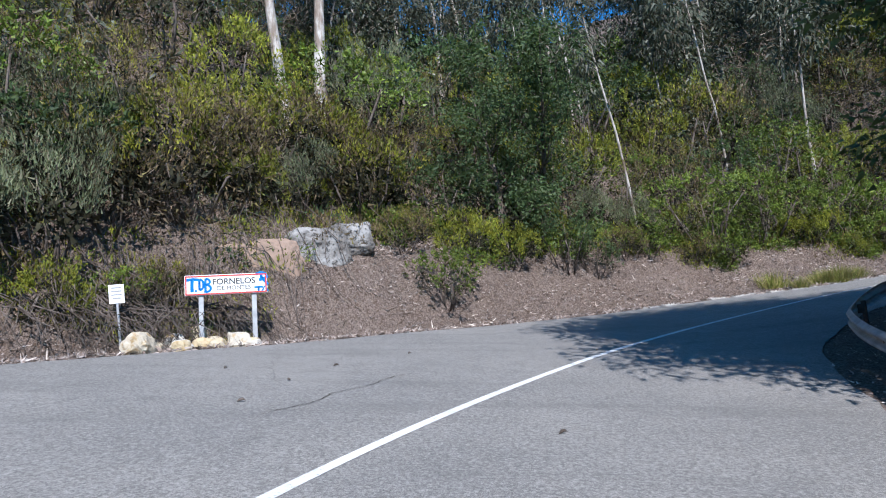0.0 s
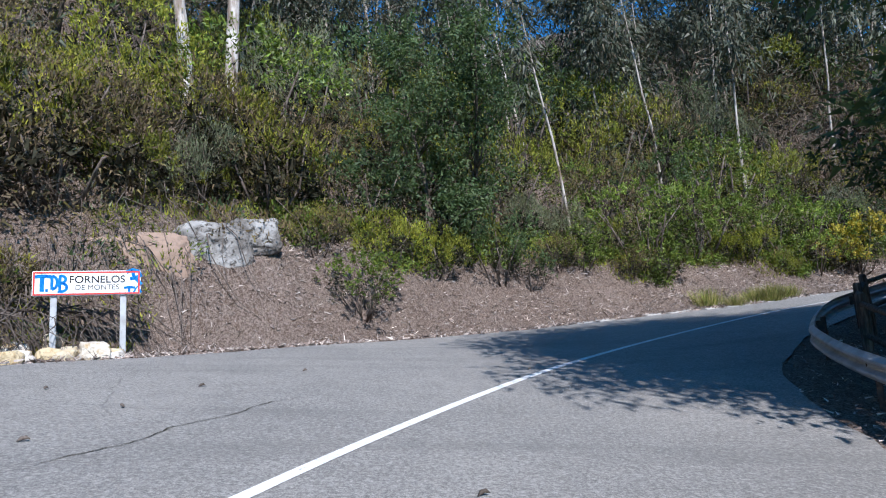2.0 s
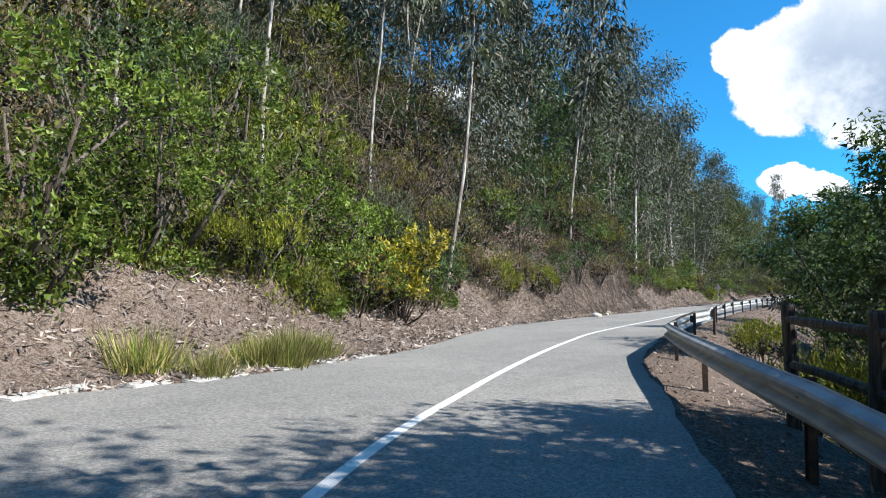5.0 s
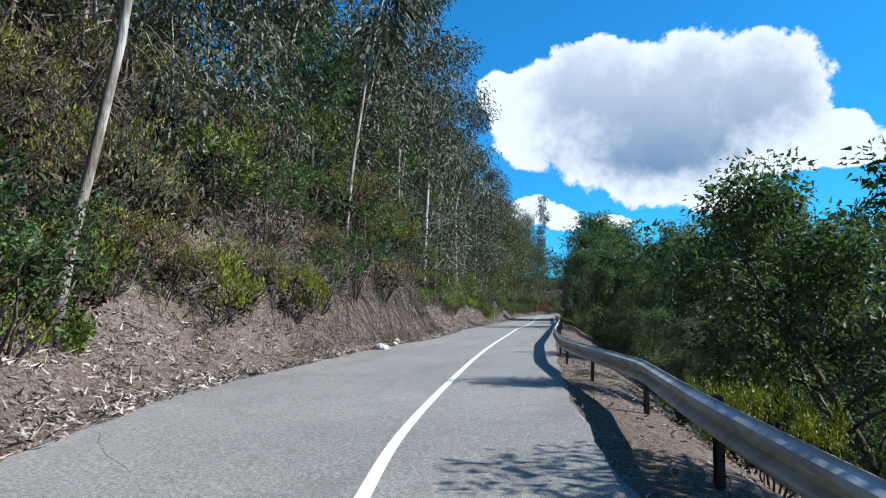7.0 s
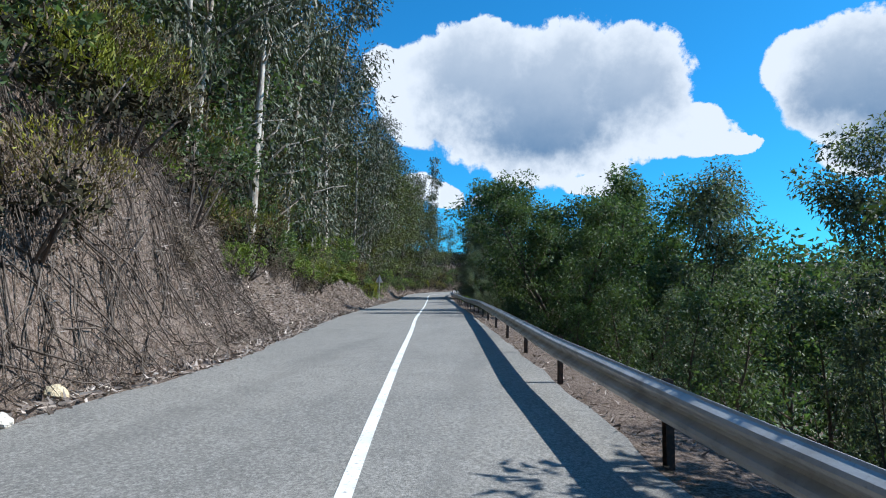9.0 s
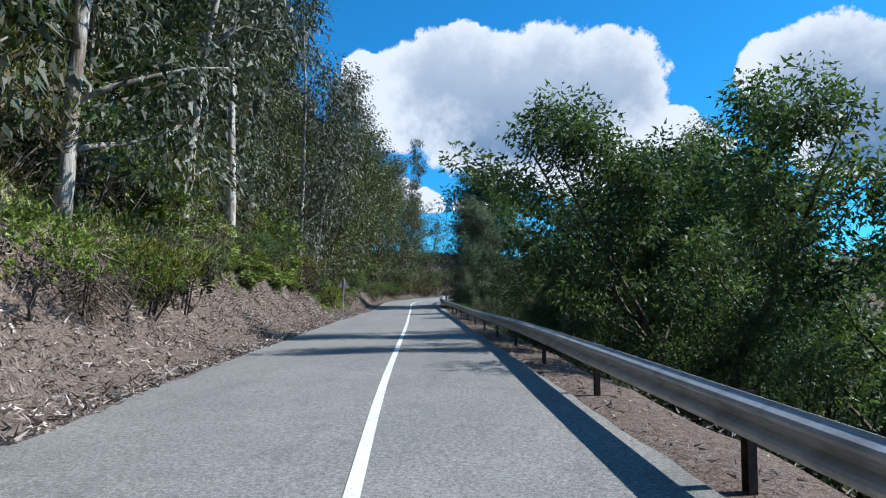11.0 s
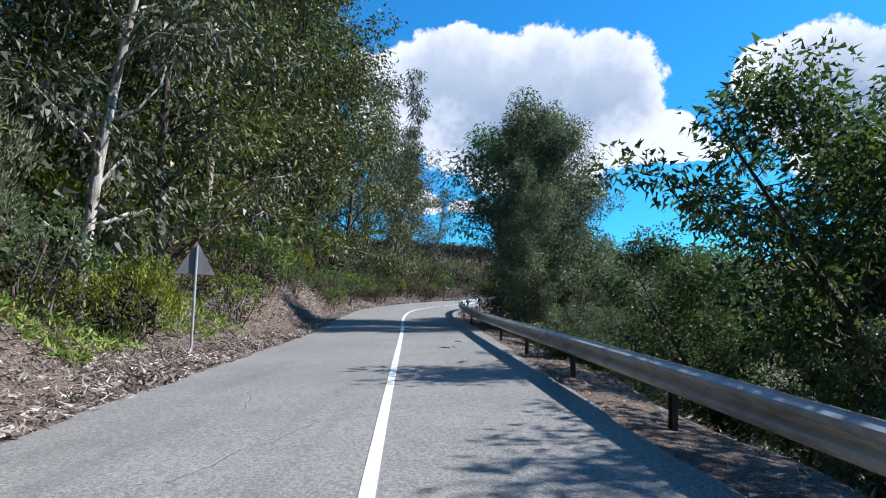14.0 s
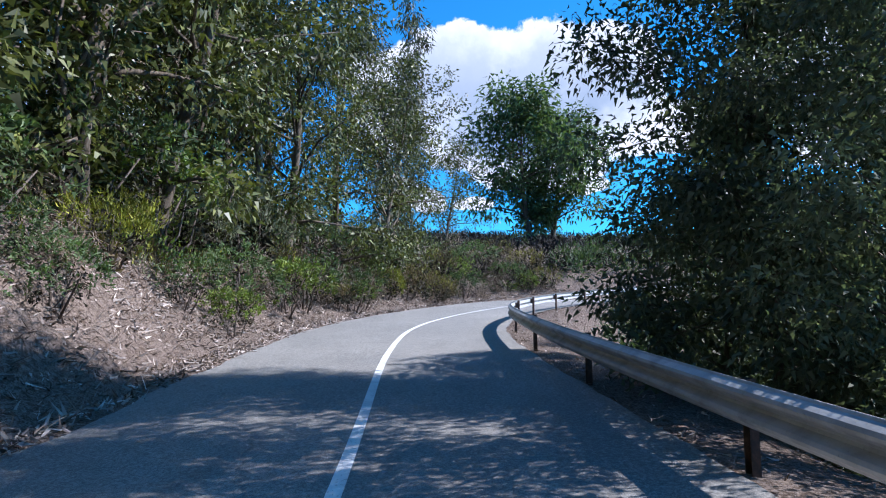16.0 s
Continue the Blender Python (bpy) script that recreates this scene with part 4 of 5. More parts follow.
for q in range(2):
    tree("olive_oak_tree", "oak with a dense olive-green crown over the bank", 154 + q, 11, 0.08, 3.1, 26, 7500, 0.17, 0.49, 0.3, M_DARK_BARK, M_OLIVE, 0.18, 0.78, 0.05)
    tree("fine_oak_tree", "broadleaf tree with a dense dark green crown", 124 + q, 10, 0.10, 3.0, 28, 9500, 0.17, 0.49, 0.25, M_DARK_BARK, M_OAK, 0.17, 0.68, 0.05)
    tree("high_oak_tree", "tall oak with a clear trunk and a spreading high crown", 144 + q, 11, 0.5, 3.0, 28, 12500, 0.175, 0.49, 0.2, M_DARK_BARK, M_OAK, 0.16, 0.95, 0.04)
    tree("fine_willow_tree", "tall grey-green tree with fine glinting leaves", 134 + q, 12, 0.04, 2.5, 34, 23000, 0.135, 0.48, 0.4, M_DARK_BARK, M_WILLOW, 0.085, 0.8, 0.04)
tree("broad_oak_tree", "broad oak with a wide dense crown below the road", 160, 9, 0.16, 4.3, 40, 38000, 0.15, 0.49, 0.2, M_DARK_BARK, M_OAK, 0.2, 0.72, 0.04)
tree("round_tree", "round-crowned tree standing on the far crest", 140, 12.5, 0.16, 4.6, 34, 8000, 0.5, 0.4, 0.3, M_DARK_BARK, M_OAK, 0.3, 1.7, 0.03)

GROUPS = {}


def put(kind, x, y, scale=1.0, turn=None, variant=None, dz=0.0, lean=0.0, sz=None):
    """Sets one plant of a kind on the ground: the pattern itself first, then copies."""
    pats = PLANTS[kind]
    k = random.randrange(len(pats)) if variant is None else variant % len(pats)
    pat, used = pats[k]
    turn = random.uniform(0, 360) if turn is None else turn
    m = pose(x, y, level(x, y) + dz, lean * math.cos(turn), lean * math.sin(turn), turn) @ Matrix.Diagonal((scale, scale, sz or scale, 1))
    if not used:
        pats[k][1] = True
        pat.matrix_world = m
        return pat
    return copy_thing(pat, m @ Matrix.Diagonal((1 / pat.scale.x, 1 / pat.scale.y, 1 / pat.scale.z, 1)))


def left_of(s, q):
    """A place q beyond the left edge of the asphalt."""
    return beside(s, float(edge_left(np.array([s]))[0, 0]) + q)[:2]


def right_of(s, q):
    return beside(s, -float(edge_right(np.array([s]))[0, 0]) - q)[:2]


def abreast(s, d):
    """As beside(), for arrays."""
    hx, hy = np.interp(s, LENGTH, HEADING[:, 0]), np.interp(s, LENGTH, HEADING[:, 1])
    return np.interp(s, LENGTH, CENTRE[:, 0]) - hy * d, np.interp(s, LENGTH, CENTRE[:, 1]) + hx * d


random.seed(11)
S_MIN, S_MAX = way(-6, -10), way(136, 24)
MIXES_BEND = [  # from here on along the road: heather, broom, gorse, bright, dark, dry; and where the growth begins
    (-9, -24, (3, 6, 1, 2, 2, 1), 0.7), (-1.7, 2.0, (3, 6, 2, 2, 1, 0.4), 1.6), (-0.9, 4.2, (6, 2, 4, 1, 1, 0.6), 3.1), (0.8, 7.4, (7, 1.5, 5, 0.6, 1, 0.6), 2.4), (4, 11.5, (6, 3, 4, 1.5, 1, 0.5), 2.3), (10.5, 15.7, (3, 2, 3, 5, 2, 0.2), 2.6), (18, 18.75, (2, 2, 2, 6, 3, 0.2), 2.2)]
MIXES = MIXES_BEND + [
    (24, 20.2, (5, 2, 1, 0.4, 3, 3), 2.2), (33, 21.6, (7, 1, 0.5, 0.2, 4, 3), 1.5), (46, 23.6, (3, 2, 2, 2, 4, 3), 2.0), (66, 27, (2, 1, 2, 4, 3, 2), 2.6), (84, 29.4, (2, 1, 2, 3, 4, 2), 2.8), (98, 31, (2, 1, 1, 3, 5, 2), 1.9), (112, 32.8, (3, 1, 2, 3, 4, 3), 1.3)]
MIX_AT = np.array([way(x, y) for x, y, *_ in MIXES])
KINDS = ("heather_shrub", "broom_shrub", "gorse_shrub", "bright_shrub", "dark_shrub", "dry_shrub")
BEGIN = np.array([m[3] for m in MIXES])
# single shrubs in rows up the hill
for row, (q0, gap, size) in enumerate(((0.0, 1.35, 0.82), (1.4, 1.7, 1.15), (3.4, 2.3, 1.9), (6.0, 2.8, 2.3), (9.2, 3.4, 2.7), (13, 4.6, 3.0))):
    s = S_MIN
    while s < (S_MAX if row < 3 else way(36, 22.3)):
        k = max(0, int((s >= MIX_AT).sum()) - 1)
        x, y = left_of(s, MIXES[k][3] + q0 + random.uniform(-0.5, 0.5) * (0.8 + q0 * 0.1))
        if row < 2 and -6.9 < x < -1.8 and y < 16.2:  # the bare cut face by the sign
            y += 1.7
        kind = random.choices(KINDS, MIXES[k][2])[0]
        put(("far_" if row > 1 else "") + kind, x, y, size * random.uniform(0.7, 1.3), dz=-0.15)
        s += gap * random.uniform(0.7, 1.3) * (1.6 if row > 1 and s > way(36, 22.3) else 1)


def undergrowth(name, label, which, clumps, per, leaf, ratio, material, upright, seed, hang=0.0):
    """Growth too dense to count, in rounded clumps over the hill where this kind prevails."""
    rng = np.random.default_rng(seed)
    s = rng.uniform(S_MIN, S_MAX, clumps * 6)
    k = np.maximum((s[:, None] >= MIX_AT[None]).sum(1) - 1, 0)
    share = np.array([m[2][which] / sum(m[2]) for m in MIXES])[k]
    q = BEGIN[k] + 0.2 + 32 * rng.uniform(0, 1, len(s)) ** 1.5
    keep = rng.uniform(0, 0.45, len(s)) < share
    s, q = s[keep][:clumps], q[keep][:clumps]
    x, y = abreast(s, edge_left(s)[:, 0] + q)
    z = ground(x, y)
    r = (0.55 + 0.045 * q) * rng.uniform(0.7, 1.4, len(s))
    v = rng.normal(0, 1, (len(s), per, 3))
    v /= np.linalg.norm(v, axis=2)[:, :, None]
    v[:, :, 2] = np.abs(v[:, :, 2])
    rad = (rng.uniform(0.3, 1, (len(s), per, 1)) ** 0.35) * r[:, None, None]
    c = (np.stack([x, y, z], 1)[:, None] + v * rad - np.array([0, 0, 0.1])).reshape(-1, 3)
    lean = (v * (1 - upright) + np.array([0, 0, upright - hang])).reshape(-1, 3)
    size = np.repeat(leaf * (0.7 + 0.05 * q), per)[:, None]
    tagged(mesh_object(name, *leaves(c, size, ratio, lean, rng, 0.4), material), label, "undergrowth", kind="stuff")


undergrowth("heather_growth", "dense olive-brown heather covering the hillside", 0, 720, 110, 0.17, 0.32, M_HEATH, 0.5, 201)
undergrowth("broom_growth", "grey-green broom covering the hillside", 1, 380, 110, 0.17, 0.22, M_BROOM, 0.55, 202)
undergrowth("gorse_growth", "yellow-green gorse among the heather", 2, 330, 110, 0.15, 0.28, M_GORSE, 0.75, 203)
undergrowth("bramble_growth", "bright green brambles over the bank", 3, 420, 100, 0.13, 0.44, M_LIME, 0.2, 204)
undergrowth("dark_growth", "dark green undergrowth in the wood", 4, 560, 90, 0.17, 0.44, M_OAK, 0.2, 205)
undergrowth("dry_growth", "dry brown twigs and dead stems", 5, 280, 80, 0.34, 0.05, M_DEAD, 0.3, 206, 0.4)


def ground_cover(name, label, n, lo, hi, first, deep, tall, leaf, ratio, material, upright, seed):
    """Low growth along the top of the bank, where the shrubs begin."""
    rng = np.random.default_rng(seed)
    s = rng.uniform(lo, hi, n)
    patch = 0.35 * np.sin(s * 0.9 + seed) + 0.25 * np.sin(s * 2.3 + seed * 2)
    q = np.interp(s, MIX_AT, BEGIN) + first + patch + deep * rng.uniform(0, 1, n)
    x, y = abreast(s, edge_left(s)[:, 0] + q)
    bump = 0.5 + 0.5 * wobble(x, y, 2.2, seed)
    c = np.stack([x, y, ground(x, y) + tall * np.clip(bump, 0.15, 1) * rng.uniform(0, 1, n) ** 0.7], 1)
    d = rng.normal(0, 1, (n, 3)) * (1 - upright) + np.array([0, 0, upright])
    tagged(mesh_object(name, *leaves(c, leaf, ratio, d, rng, 0.2), material), label, "undergrowth", kind="stuff")


ground_cover("verge_brambles", "low green brambles along the top of the bank", 40000, way(3.4, 11), way(27, 20.6), 0.0, 1.5, 0.85, 0.115, 0.49, M_LIME, 0.3, 211)
ground_cover("verge_gorse", "low yellow-green growth along the bank", 14000, way(-0.6, 4.8), way(27, 20.6), 0.0, 1.4, 0.5, 0.15, 0.2, M_GORSE, 0.7, 212)
ground_cover("verge_heather", "low heather and dead stems on the bank", 16000, S_MIN, way(60, 26.2), 0.0, 1.8, 0.6, 0.2, 0.12, M_HEATH, 0.6, 213)
ground_cover("verge_stems", "grey dead stems hanging over the bank", 9000, S_MIN, way(60, 26.2), -0.2, 1.6, 0.5, 0.25, 0.035, M_DEAD, 0.0, 214)
ground_cover("bank_ferns", "low fern and ivy cover at the top of the bank", 16000, way(60, 26.2), way(98, 31), -0.3, 1.6, 0.5, 0.16, 0.3, M_FERN, 0.4, 215)


def litter(name, label, n, lo, hi, near, far, size, ratio, material, seed, side=1, hang=0.0, rise=0.0):
    """Loose dry leaves and bark strips lying on the ground beside the road."""
    rng = np.random.default_rng(seed)
    s, q = rng.uniform(lo, hi, n), rng.uniform(near, far, n)
    x, y = abreast(s, (edge_left(s)[:, 0] + q) if side > 0 else -(edge_right(s)[:, 0] + q))
    c = np.stack([x, y, ground(x, y) + 0.015 + rise * rng.uniform(0, 1, n)], 1)
    d = rng.normal(0, 1, (n, 3)) * np.array([1, 1, 0.5]) + np.array([0, 0, -hang])
    tagged(mesh_object(name, *leaves(c, size, ratio, d, rng, 0.1), material), label, "leaf litter", kind="stuff")


litter("leaf_litter", "dry brown leaves and bark strips on the bank", 98000, S_MIN, S_MAX, -0.05, 3.0, 0.135, 0.25, M_DRY, 301, 1, 0.0, 0.035)
litter("bark_strips", "pale strips of shed bark lying on the bank", 9000, S_MIN, S_MAX, 0.0, 3.1, 0.19, 0.13, M_BARKY, 306, 1, 0.0, 0.05)
litter("twig_litter", "thin dry twigs scattered over the bank", 12000, S_MIN, S_MAX, 0.1, 3.2, 0.35, 0.035, M_DEAD, 302)
litter("shoulder_litter", "dry leaves on the gravel shoulder", 12000, S_MIN, S_MAX, 0.0, 2.6, 0.08, 0.28, M_DRY, 303, -1)
litter("root_fringe", "fine dry roots and grass hanging over the cut rock", 11000, way(33, 21.6), way(50, 24.4), 0.3, 2.3, 0.26, 0.05, M_ROOT, 304, 1, 0.6, 0.4)


def hanging_stems(n, seed, middle, spread, near, far, drop):
    """Bent dead stems that hang down over the cut face."""
    rng = np.random.default_rng(seed)
    out = []
    for i in range(n):
        s = middle + rng.normal(0, spread)
        q, a = rng.uniform(near, far), rng.normal(0, 0.45 * spread)
        pts = []
        for t in np.linspace(0, 1, 5):
            x, y = left_of(s + a * t + rng.normal(0, 0.06), q - t * rng.uniform(0.5, 1.0))
            pts.append((x, y, level(x, y) + 0.06 + drop * (1 - t) + 0.3 * math.sin(math.pi * t) * rng.uniform(0.3, 1.3)))
        r = rng.uniform(0.35, 1.0)
        out.append(tube(pts, [0.02 * r, 0.017 * r, 0.014 * r, 0.01 * r, 0.004 * r], 4))
    return merged(out)


tagged(mesh_object("hanging_stems", *hanging_stems(310, 307, way(0.6, 7.2), 1.3, 2.0, 3.4, 0.9), M_DRIFT, smooth=True), "pale dead stems hanging over the rock by the road", "dead stems", kind="stuff")
tagged(mesh_object("hanging_stems", *hanging_stems(310, 305, way(41.5, 23.2), 3.4, 0.9, 2.2, 0.0), M_DRIFT, smooth=True), "grey dead stems and roots hanging over the cut bank", "dead stems", kind="stuff")


def far_woods(name, label, n, per, box_, leaf, material, seed, up, clear=7.0):
    """Woods and scrub too far off to count."""
    rng = np.random.default_rng(seed)
    x, y = rng.uniform(box_[0], box_[1], n), rng.uniform(box_[2], box_[3], n)
    s, d = along(x, y)
    keep = np.abs(d) > clear
    x, y = x[keep], y[keep]
    z = ground(x, y)
    v = rng.normal(0, 1, (len(x), per, 3))
    v /= np.linalg.norm(v, axis=2)[:, :, None]
    v[:, :, 2] = np.abs(v[:, :, 2])
    r = up * rng.uniform(0.6, 1.4, (len(x), 1, 1)) * rng.uniform(0.3, 1, (len(x), per, 1)) ** 0.5
    c = (np.stack([x, y, z], 1)[:, None] + v * r * np.array([1, 1, 1.25])).reshape(-1, 3)
    tagged(mesh_object(name, *leaves(c, leaf, 0.29, v.reshape(-1, 3), rng, 0.5), material), label, "woods", kind="stuff")


far_woods("far_heath", "dark heather and scrub on the far slope", 1900, 30, (126, 205, -6, 56), 0.42, M_RIDGE, 401, 0.9, 4.4)
far_woods("far_scrub", "dark green scrub on the far slope", 90, 70, (124, 205, -12, 56), 0.42, M_OAK, 402, 1.1, 6.0)
far_woods("bend_scrub", "dark scrub filling the inside of the far bend", 680, 70, (107, 152, -6, 27), 0.32, M_OAK, 407, 1.3, 4.4)
far_woods("valley_woods", "green woods filling the valley below the road", 480, 64, (20, 180, -60, 2), 1.1, M_OAK, 403, 4.5)


def hill_wood(name, label, n, per, lo, hi, near, far, tall, leaf, material, seed):
    """The leafy mass of the wood behind the single trees, clump over clump."""
    rng = np.random.default_rng(seed)
    s, q = rng.uniform(lo, hi, n), rng.uniform(near, far, n)
    x, y = abreast(s, edge_left(s)[:, 0] + q)
    z = ground(x, y) + rng.uniform(0, 1, n) ** 1.3 * tall
    v = rng.normal(0, 1, (n, per, 3))
    v /= np.linalg.norm(v, axis=2)[:, :, None]
    r = rng.uniform(0.8, 1.7, (n, 1, 1)) * rng.uniform(0.2, 1, (n, per, 1)) ** 0.5
    c = (np.stack([x, y, z], 1)[:, None] + v * r * np.array([1, 1, 0.8])).reshape(-1, 3)
    lean = v.reshape(-1, 3) * 0.6 + np.array([0, 0, -0.5])
    tagged(mesh_object(name, *leaves(c, leaf, 0.26, lean, rng, 0.4), material), label, "woods", kind="stuff")


hill_wood("hill_wood", "dense dark foliage of the wood on the hill", 950, 72, S_MIN, way(46, 23.6), 13, 36, 12, 0.42, M_EUC, 404)
hill_wood("oak_wood", "dark oak foliage among the eucalyptus on the hill", 260, 72, S_MIN, way(46, 23.6), 10, 26, 5, 0.45, M_OAK, 405)
hill_wood("roadside_wood", "dense dark foliage behind the bank", 420, 100, way(46, 23.6), way(122, 32), 6, 13, 11, 0.30, M_EUC, 406)
hill_wood("roadside_leaves", "olive-green oak foliage over the bank", 260, 112, way(62, 26.6), way(121, 32.2), 3.4, 7, 7.5, 0.24, M_OLIVE, 408)
hill_wood("bend_oaks", "olive-green oak foliage rising over the bank before the bend", 420, 112, way(97, 31), way(119, 32.6), 3.2, 8, 11.5, 0.26, M_OLIVE, 409)
hill_wood("far_crest_wood", "dark tall wood along the skyline", 760, 72, S_MIN, way(18, 18.7), 34, 64, 27, 0.72, M_EUC, 412)
hill_wood("slope_heather", "rounded olive-brown heather filling the slope", 360, 95, S_MIN, way(26, 20.5), 3.2, 14, 1.3, 0.19, M_HEATH, 414)
hill_wood("slope_leaves", "low olive-green leafy growth filling the slope", 190, 95, way(1, 8), way(26, 20.5), 3.0, 12, 1.5, 0.16, M_OLIVE, 415)
hill_wood("inner_wood", "dark foliage of the wood beyond the bend", 260, 72, way(16, 18.1), way(46, 23.6), 11, 26, 14, 0.42, M_EUC, 413)
hill_wood("crest_wood", "dark foliage of the wood along the crest", 260, 72, way(2, 9.5), way(16, 18.1), 18, 40, 14, 0.44, M_EUC, 411)
hill_wood("upper_wood", "dark foliage of the wood above the town sign", 300, 90, S_MIN, way(2, 9.5), 8, 24, 7, 0.4, M_EUC, 410)
# eucalyptus wood on the hill
for q0, gap in ((7.0, 9), (10.5, 9), (15.5, 9), (22, 11), (31, 18)):
    s = S_MIN
    while s < S_MAX:
        x, y = left_of(s, q0 + random.uniform(-1.8, 1.8))
        if q0 > 14 and s < way(8, 14):
            put("leafy_eucalyptus", x + 1.5, y + random.uniform(0, 3), random.uniform(0.8, 1.2))
        if q0 > 12 or s > way(13, 17):
            put("eucalyptus_tree", x, y, random.uniform(0.75, 1.1), lean=2)
        s += gap * random.uniform(0.7, 1.3)
# leafy trees close to the road farther on
for q0, gap, lo, hi, kinds, size in ((4.0, 3.2, (32, 21), (90, 30), ("leafy_eucalyptus", "leafy_eucalyptus", "oak_tree"), 0.72), (6.8, 4.0, (40, 22.5), (92, 30), ("leafy_eucalyptus", "oak_tree"), 0.95),
                                     (3.6, 3.6, (96, 30.8), (122, 32), ("olive_oak_tree",), 1.0), (8.5, 5, (90, 30), (124, 31.8), ("tall_eucalyptus",), 1.0), (11, 6, (66, 27), (124, 31.8), ("tall_eucalyptus",), 1.0), (6.2, 4.6, (64, 26.8), (122, 32), ("olive_oak_tree",), 1.05)):
    s = way(*lo)
    while s < way(*hi):
        x, y = left_of(s, q0 + random.uniform(-0.8, 0.8))
        put(random.choice(kinds), x, y, random.uniform(0.85, 1.2) * size)
        s += gap * random.uniform(0.7, 1.3)
# a darker, denser wood up the middle of the hill
s = way(6, 13)
while s < way(50, 24.3):
    x, y = left_of(s, random.uniform(11, 24))
    put("leafy_eucalyptus", x, y, random.uniform(0.8, 1.2))
    s += random.uniform(1.6, 3.0)
# trees below the road
HEIGHTS = {"oak_tree": 10.8, "willow_tree": 12.8, "high_oak_tree": 11.6, "broad_oak_tree": 10.6, "fine_oak_tree": 10.6, "fine_willow_tree": 12.6}


def topped(kind, x, y, top):
    """A tree whose top reaches a given height."""
    put(kind, x, y, max(0.25, (top - level(x, y)) / HEIGHTS[kind]))


for q0, gap, lo, least, most in ((5.0, 3.6, (30, 21), 0.2, 2.0), (8.0, 4.6, (26, 20.5), 0.6, 4.2), (12.5, 7.2, (22, 19.8), 1.2, 6.2), (20, 13, (18, 18.7), 3.0, 5.6)):
    s = way(*lo)
    while s < way(126, 31):
        x, y = right_of(s, q0 + random.uniform(-1, 1))
        road = float(road_level(np.array([s]), np.array([0.0]))[0])
        topped(random.choice(("oak_tree", "willow_tree")), x, y, road + random.uniform(least, most) * (0.7 if s > way(93, 30.5) else 1.0))
        s += gap * random.uniform(0.7, 1.3)
ALONG_RAIL = (("willow_tree", 52.0, 11.5, 7.4), ("willow_tree", 42.0, 13.8, 7.2), ("broad_oak_tree", 43.6, 12.6, 6.4), ("oak_tree", 37.4, 10.6, 8.6), ("oak_tree", 42.6, 10.4, 7.6), ("oak_tree", 38.6, 12.2, 7.0), ("willow_tree", 44, 11.0, 6.0), ("willow_tree", 62, 13.5, 8.6), ("oak_tree", 67, 15.8, 9.2), ("oak_tree", 71.4, 18.9, 11.2), ("oak_tree", 74.2, 16.4, 10.6), ("broad_oak_tree", 78.3, 15.6, 10.4), ("oak_tree", 88.3, 20.0, 6.2), ("broad_oak_tree", 96.0, 17.8, 9.8), ("oak_tree", 92.0, 17.8, 8.6), ("oak_tree", 97.4, 22.2, 6.4),
                        ("willow_tree", 106.4, 27.1, 12.8), ("willow_tree", 107.6, 27.3, 12.8), ("willow_tree", 108.2, 26.0, 11.8), ("willow_tree", 107.0, 25.2, 9.8), ("willow_tree", 105.4, 25.2, 6.6), ("willow_tree", 110.2, 26.4, 8.0), ("willow_tree", 112.5, 25.4, 7.0), ("oak_tree", 100.5, 21.0, 5.6))
INSIDE_BEND = (("high_oak_tree", 10.1, 1.9, 13.0), ("high_oak_tree", 9.6, 3.3, 13.0), ("high_oak_tree", 11.3, 3.8, 10.1), ("high_oak_tree", 12.3, 5.4, 8.0), ("high_oak_tree", 12.7, 2.8, 10.7), ("oak_tree", 12.4, 8.6, 5.6), ("oak_tree", 14.8, 9.4, 5.1), ("oak_tree", 17.2, 10.6, 5.0), ("oak_tree", 13.4, 9.9, 3.6), ("oak_tree", 12.2, 4.5, 8.3), ("oak_tree", 14.4, 4.8, 7.7), ("oak_tree", 17.6, 7.5, 5.6), ("high_oak_tree", 11.5, 1.3, 11.9), ("oak_tree", 13.0, 1.9, 10.4), ("oak_tree", 15.2, 2.0, 10.7), ("oak_tree", 20.4, 8.2, 4.6), ("oak_tree", 23.0, 10.2, 6.2), ("oak_tree", 30.5, 13.6, 5.8), ("oak_tree", 27.0, 12.0, 6.6), ("high_oak_tree", 11.2, 2.6, 11.3), ("high_oak_tree", 11.6, 3.5, 9.8), ("high_oak_tree", 12.0, 4.2, 9.6))
MORE_SHADE = (("high_oak_tree", 8.0, 3.6, 11.6), ("high_oak_tree", 7.6, 4.0, 10.2), ("oak_tree", 15.4, 9.2, 5.6), ("oak_tree", 16.8, 9.8, 5.6), ("oak_tree", 18.6, 10.4, 5.4), ("oak_tree", 66.7, 19.6, 8.7), ("oak_tree", 69.0, 18.6, 9.4), ("willow_tree", 86.0, 12.6, 13.2), ("willow_tree", 104.6, 26.4, 11.6), ("oak_tree", 65.4, 19.4, 8.3), ("oak_tree", 88.2, 20.4, 10.0), ("oak_tree", 90.4, 20.6, 9.2), ("willow_tree", 103.4, 26.8, 9.0), ("high_oak_tree", 7.3, 2.5, 8.8))
for kind, x, y, top in ALONG_RAIL + INSIDE_BEND + MORE_SHADE:
    topped(kind if kind in HEIGHTS and kind[0] in "hb" else "fine_" + kind, x, y, top)
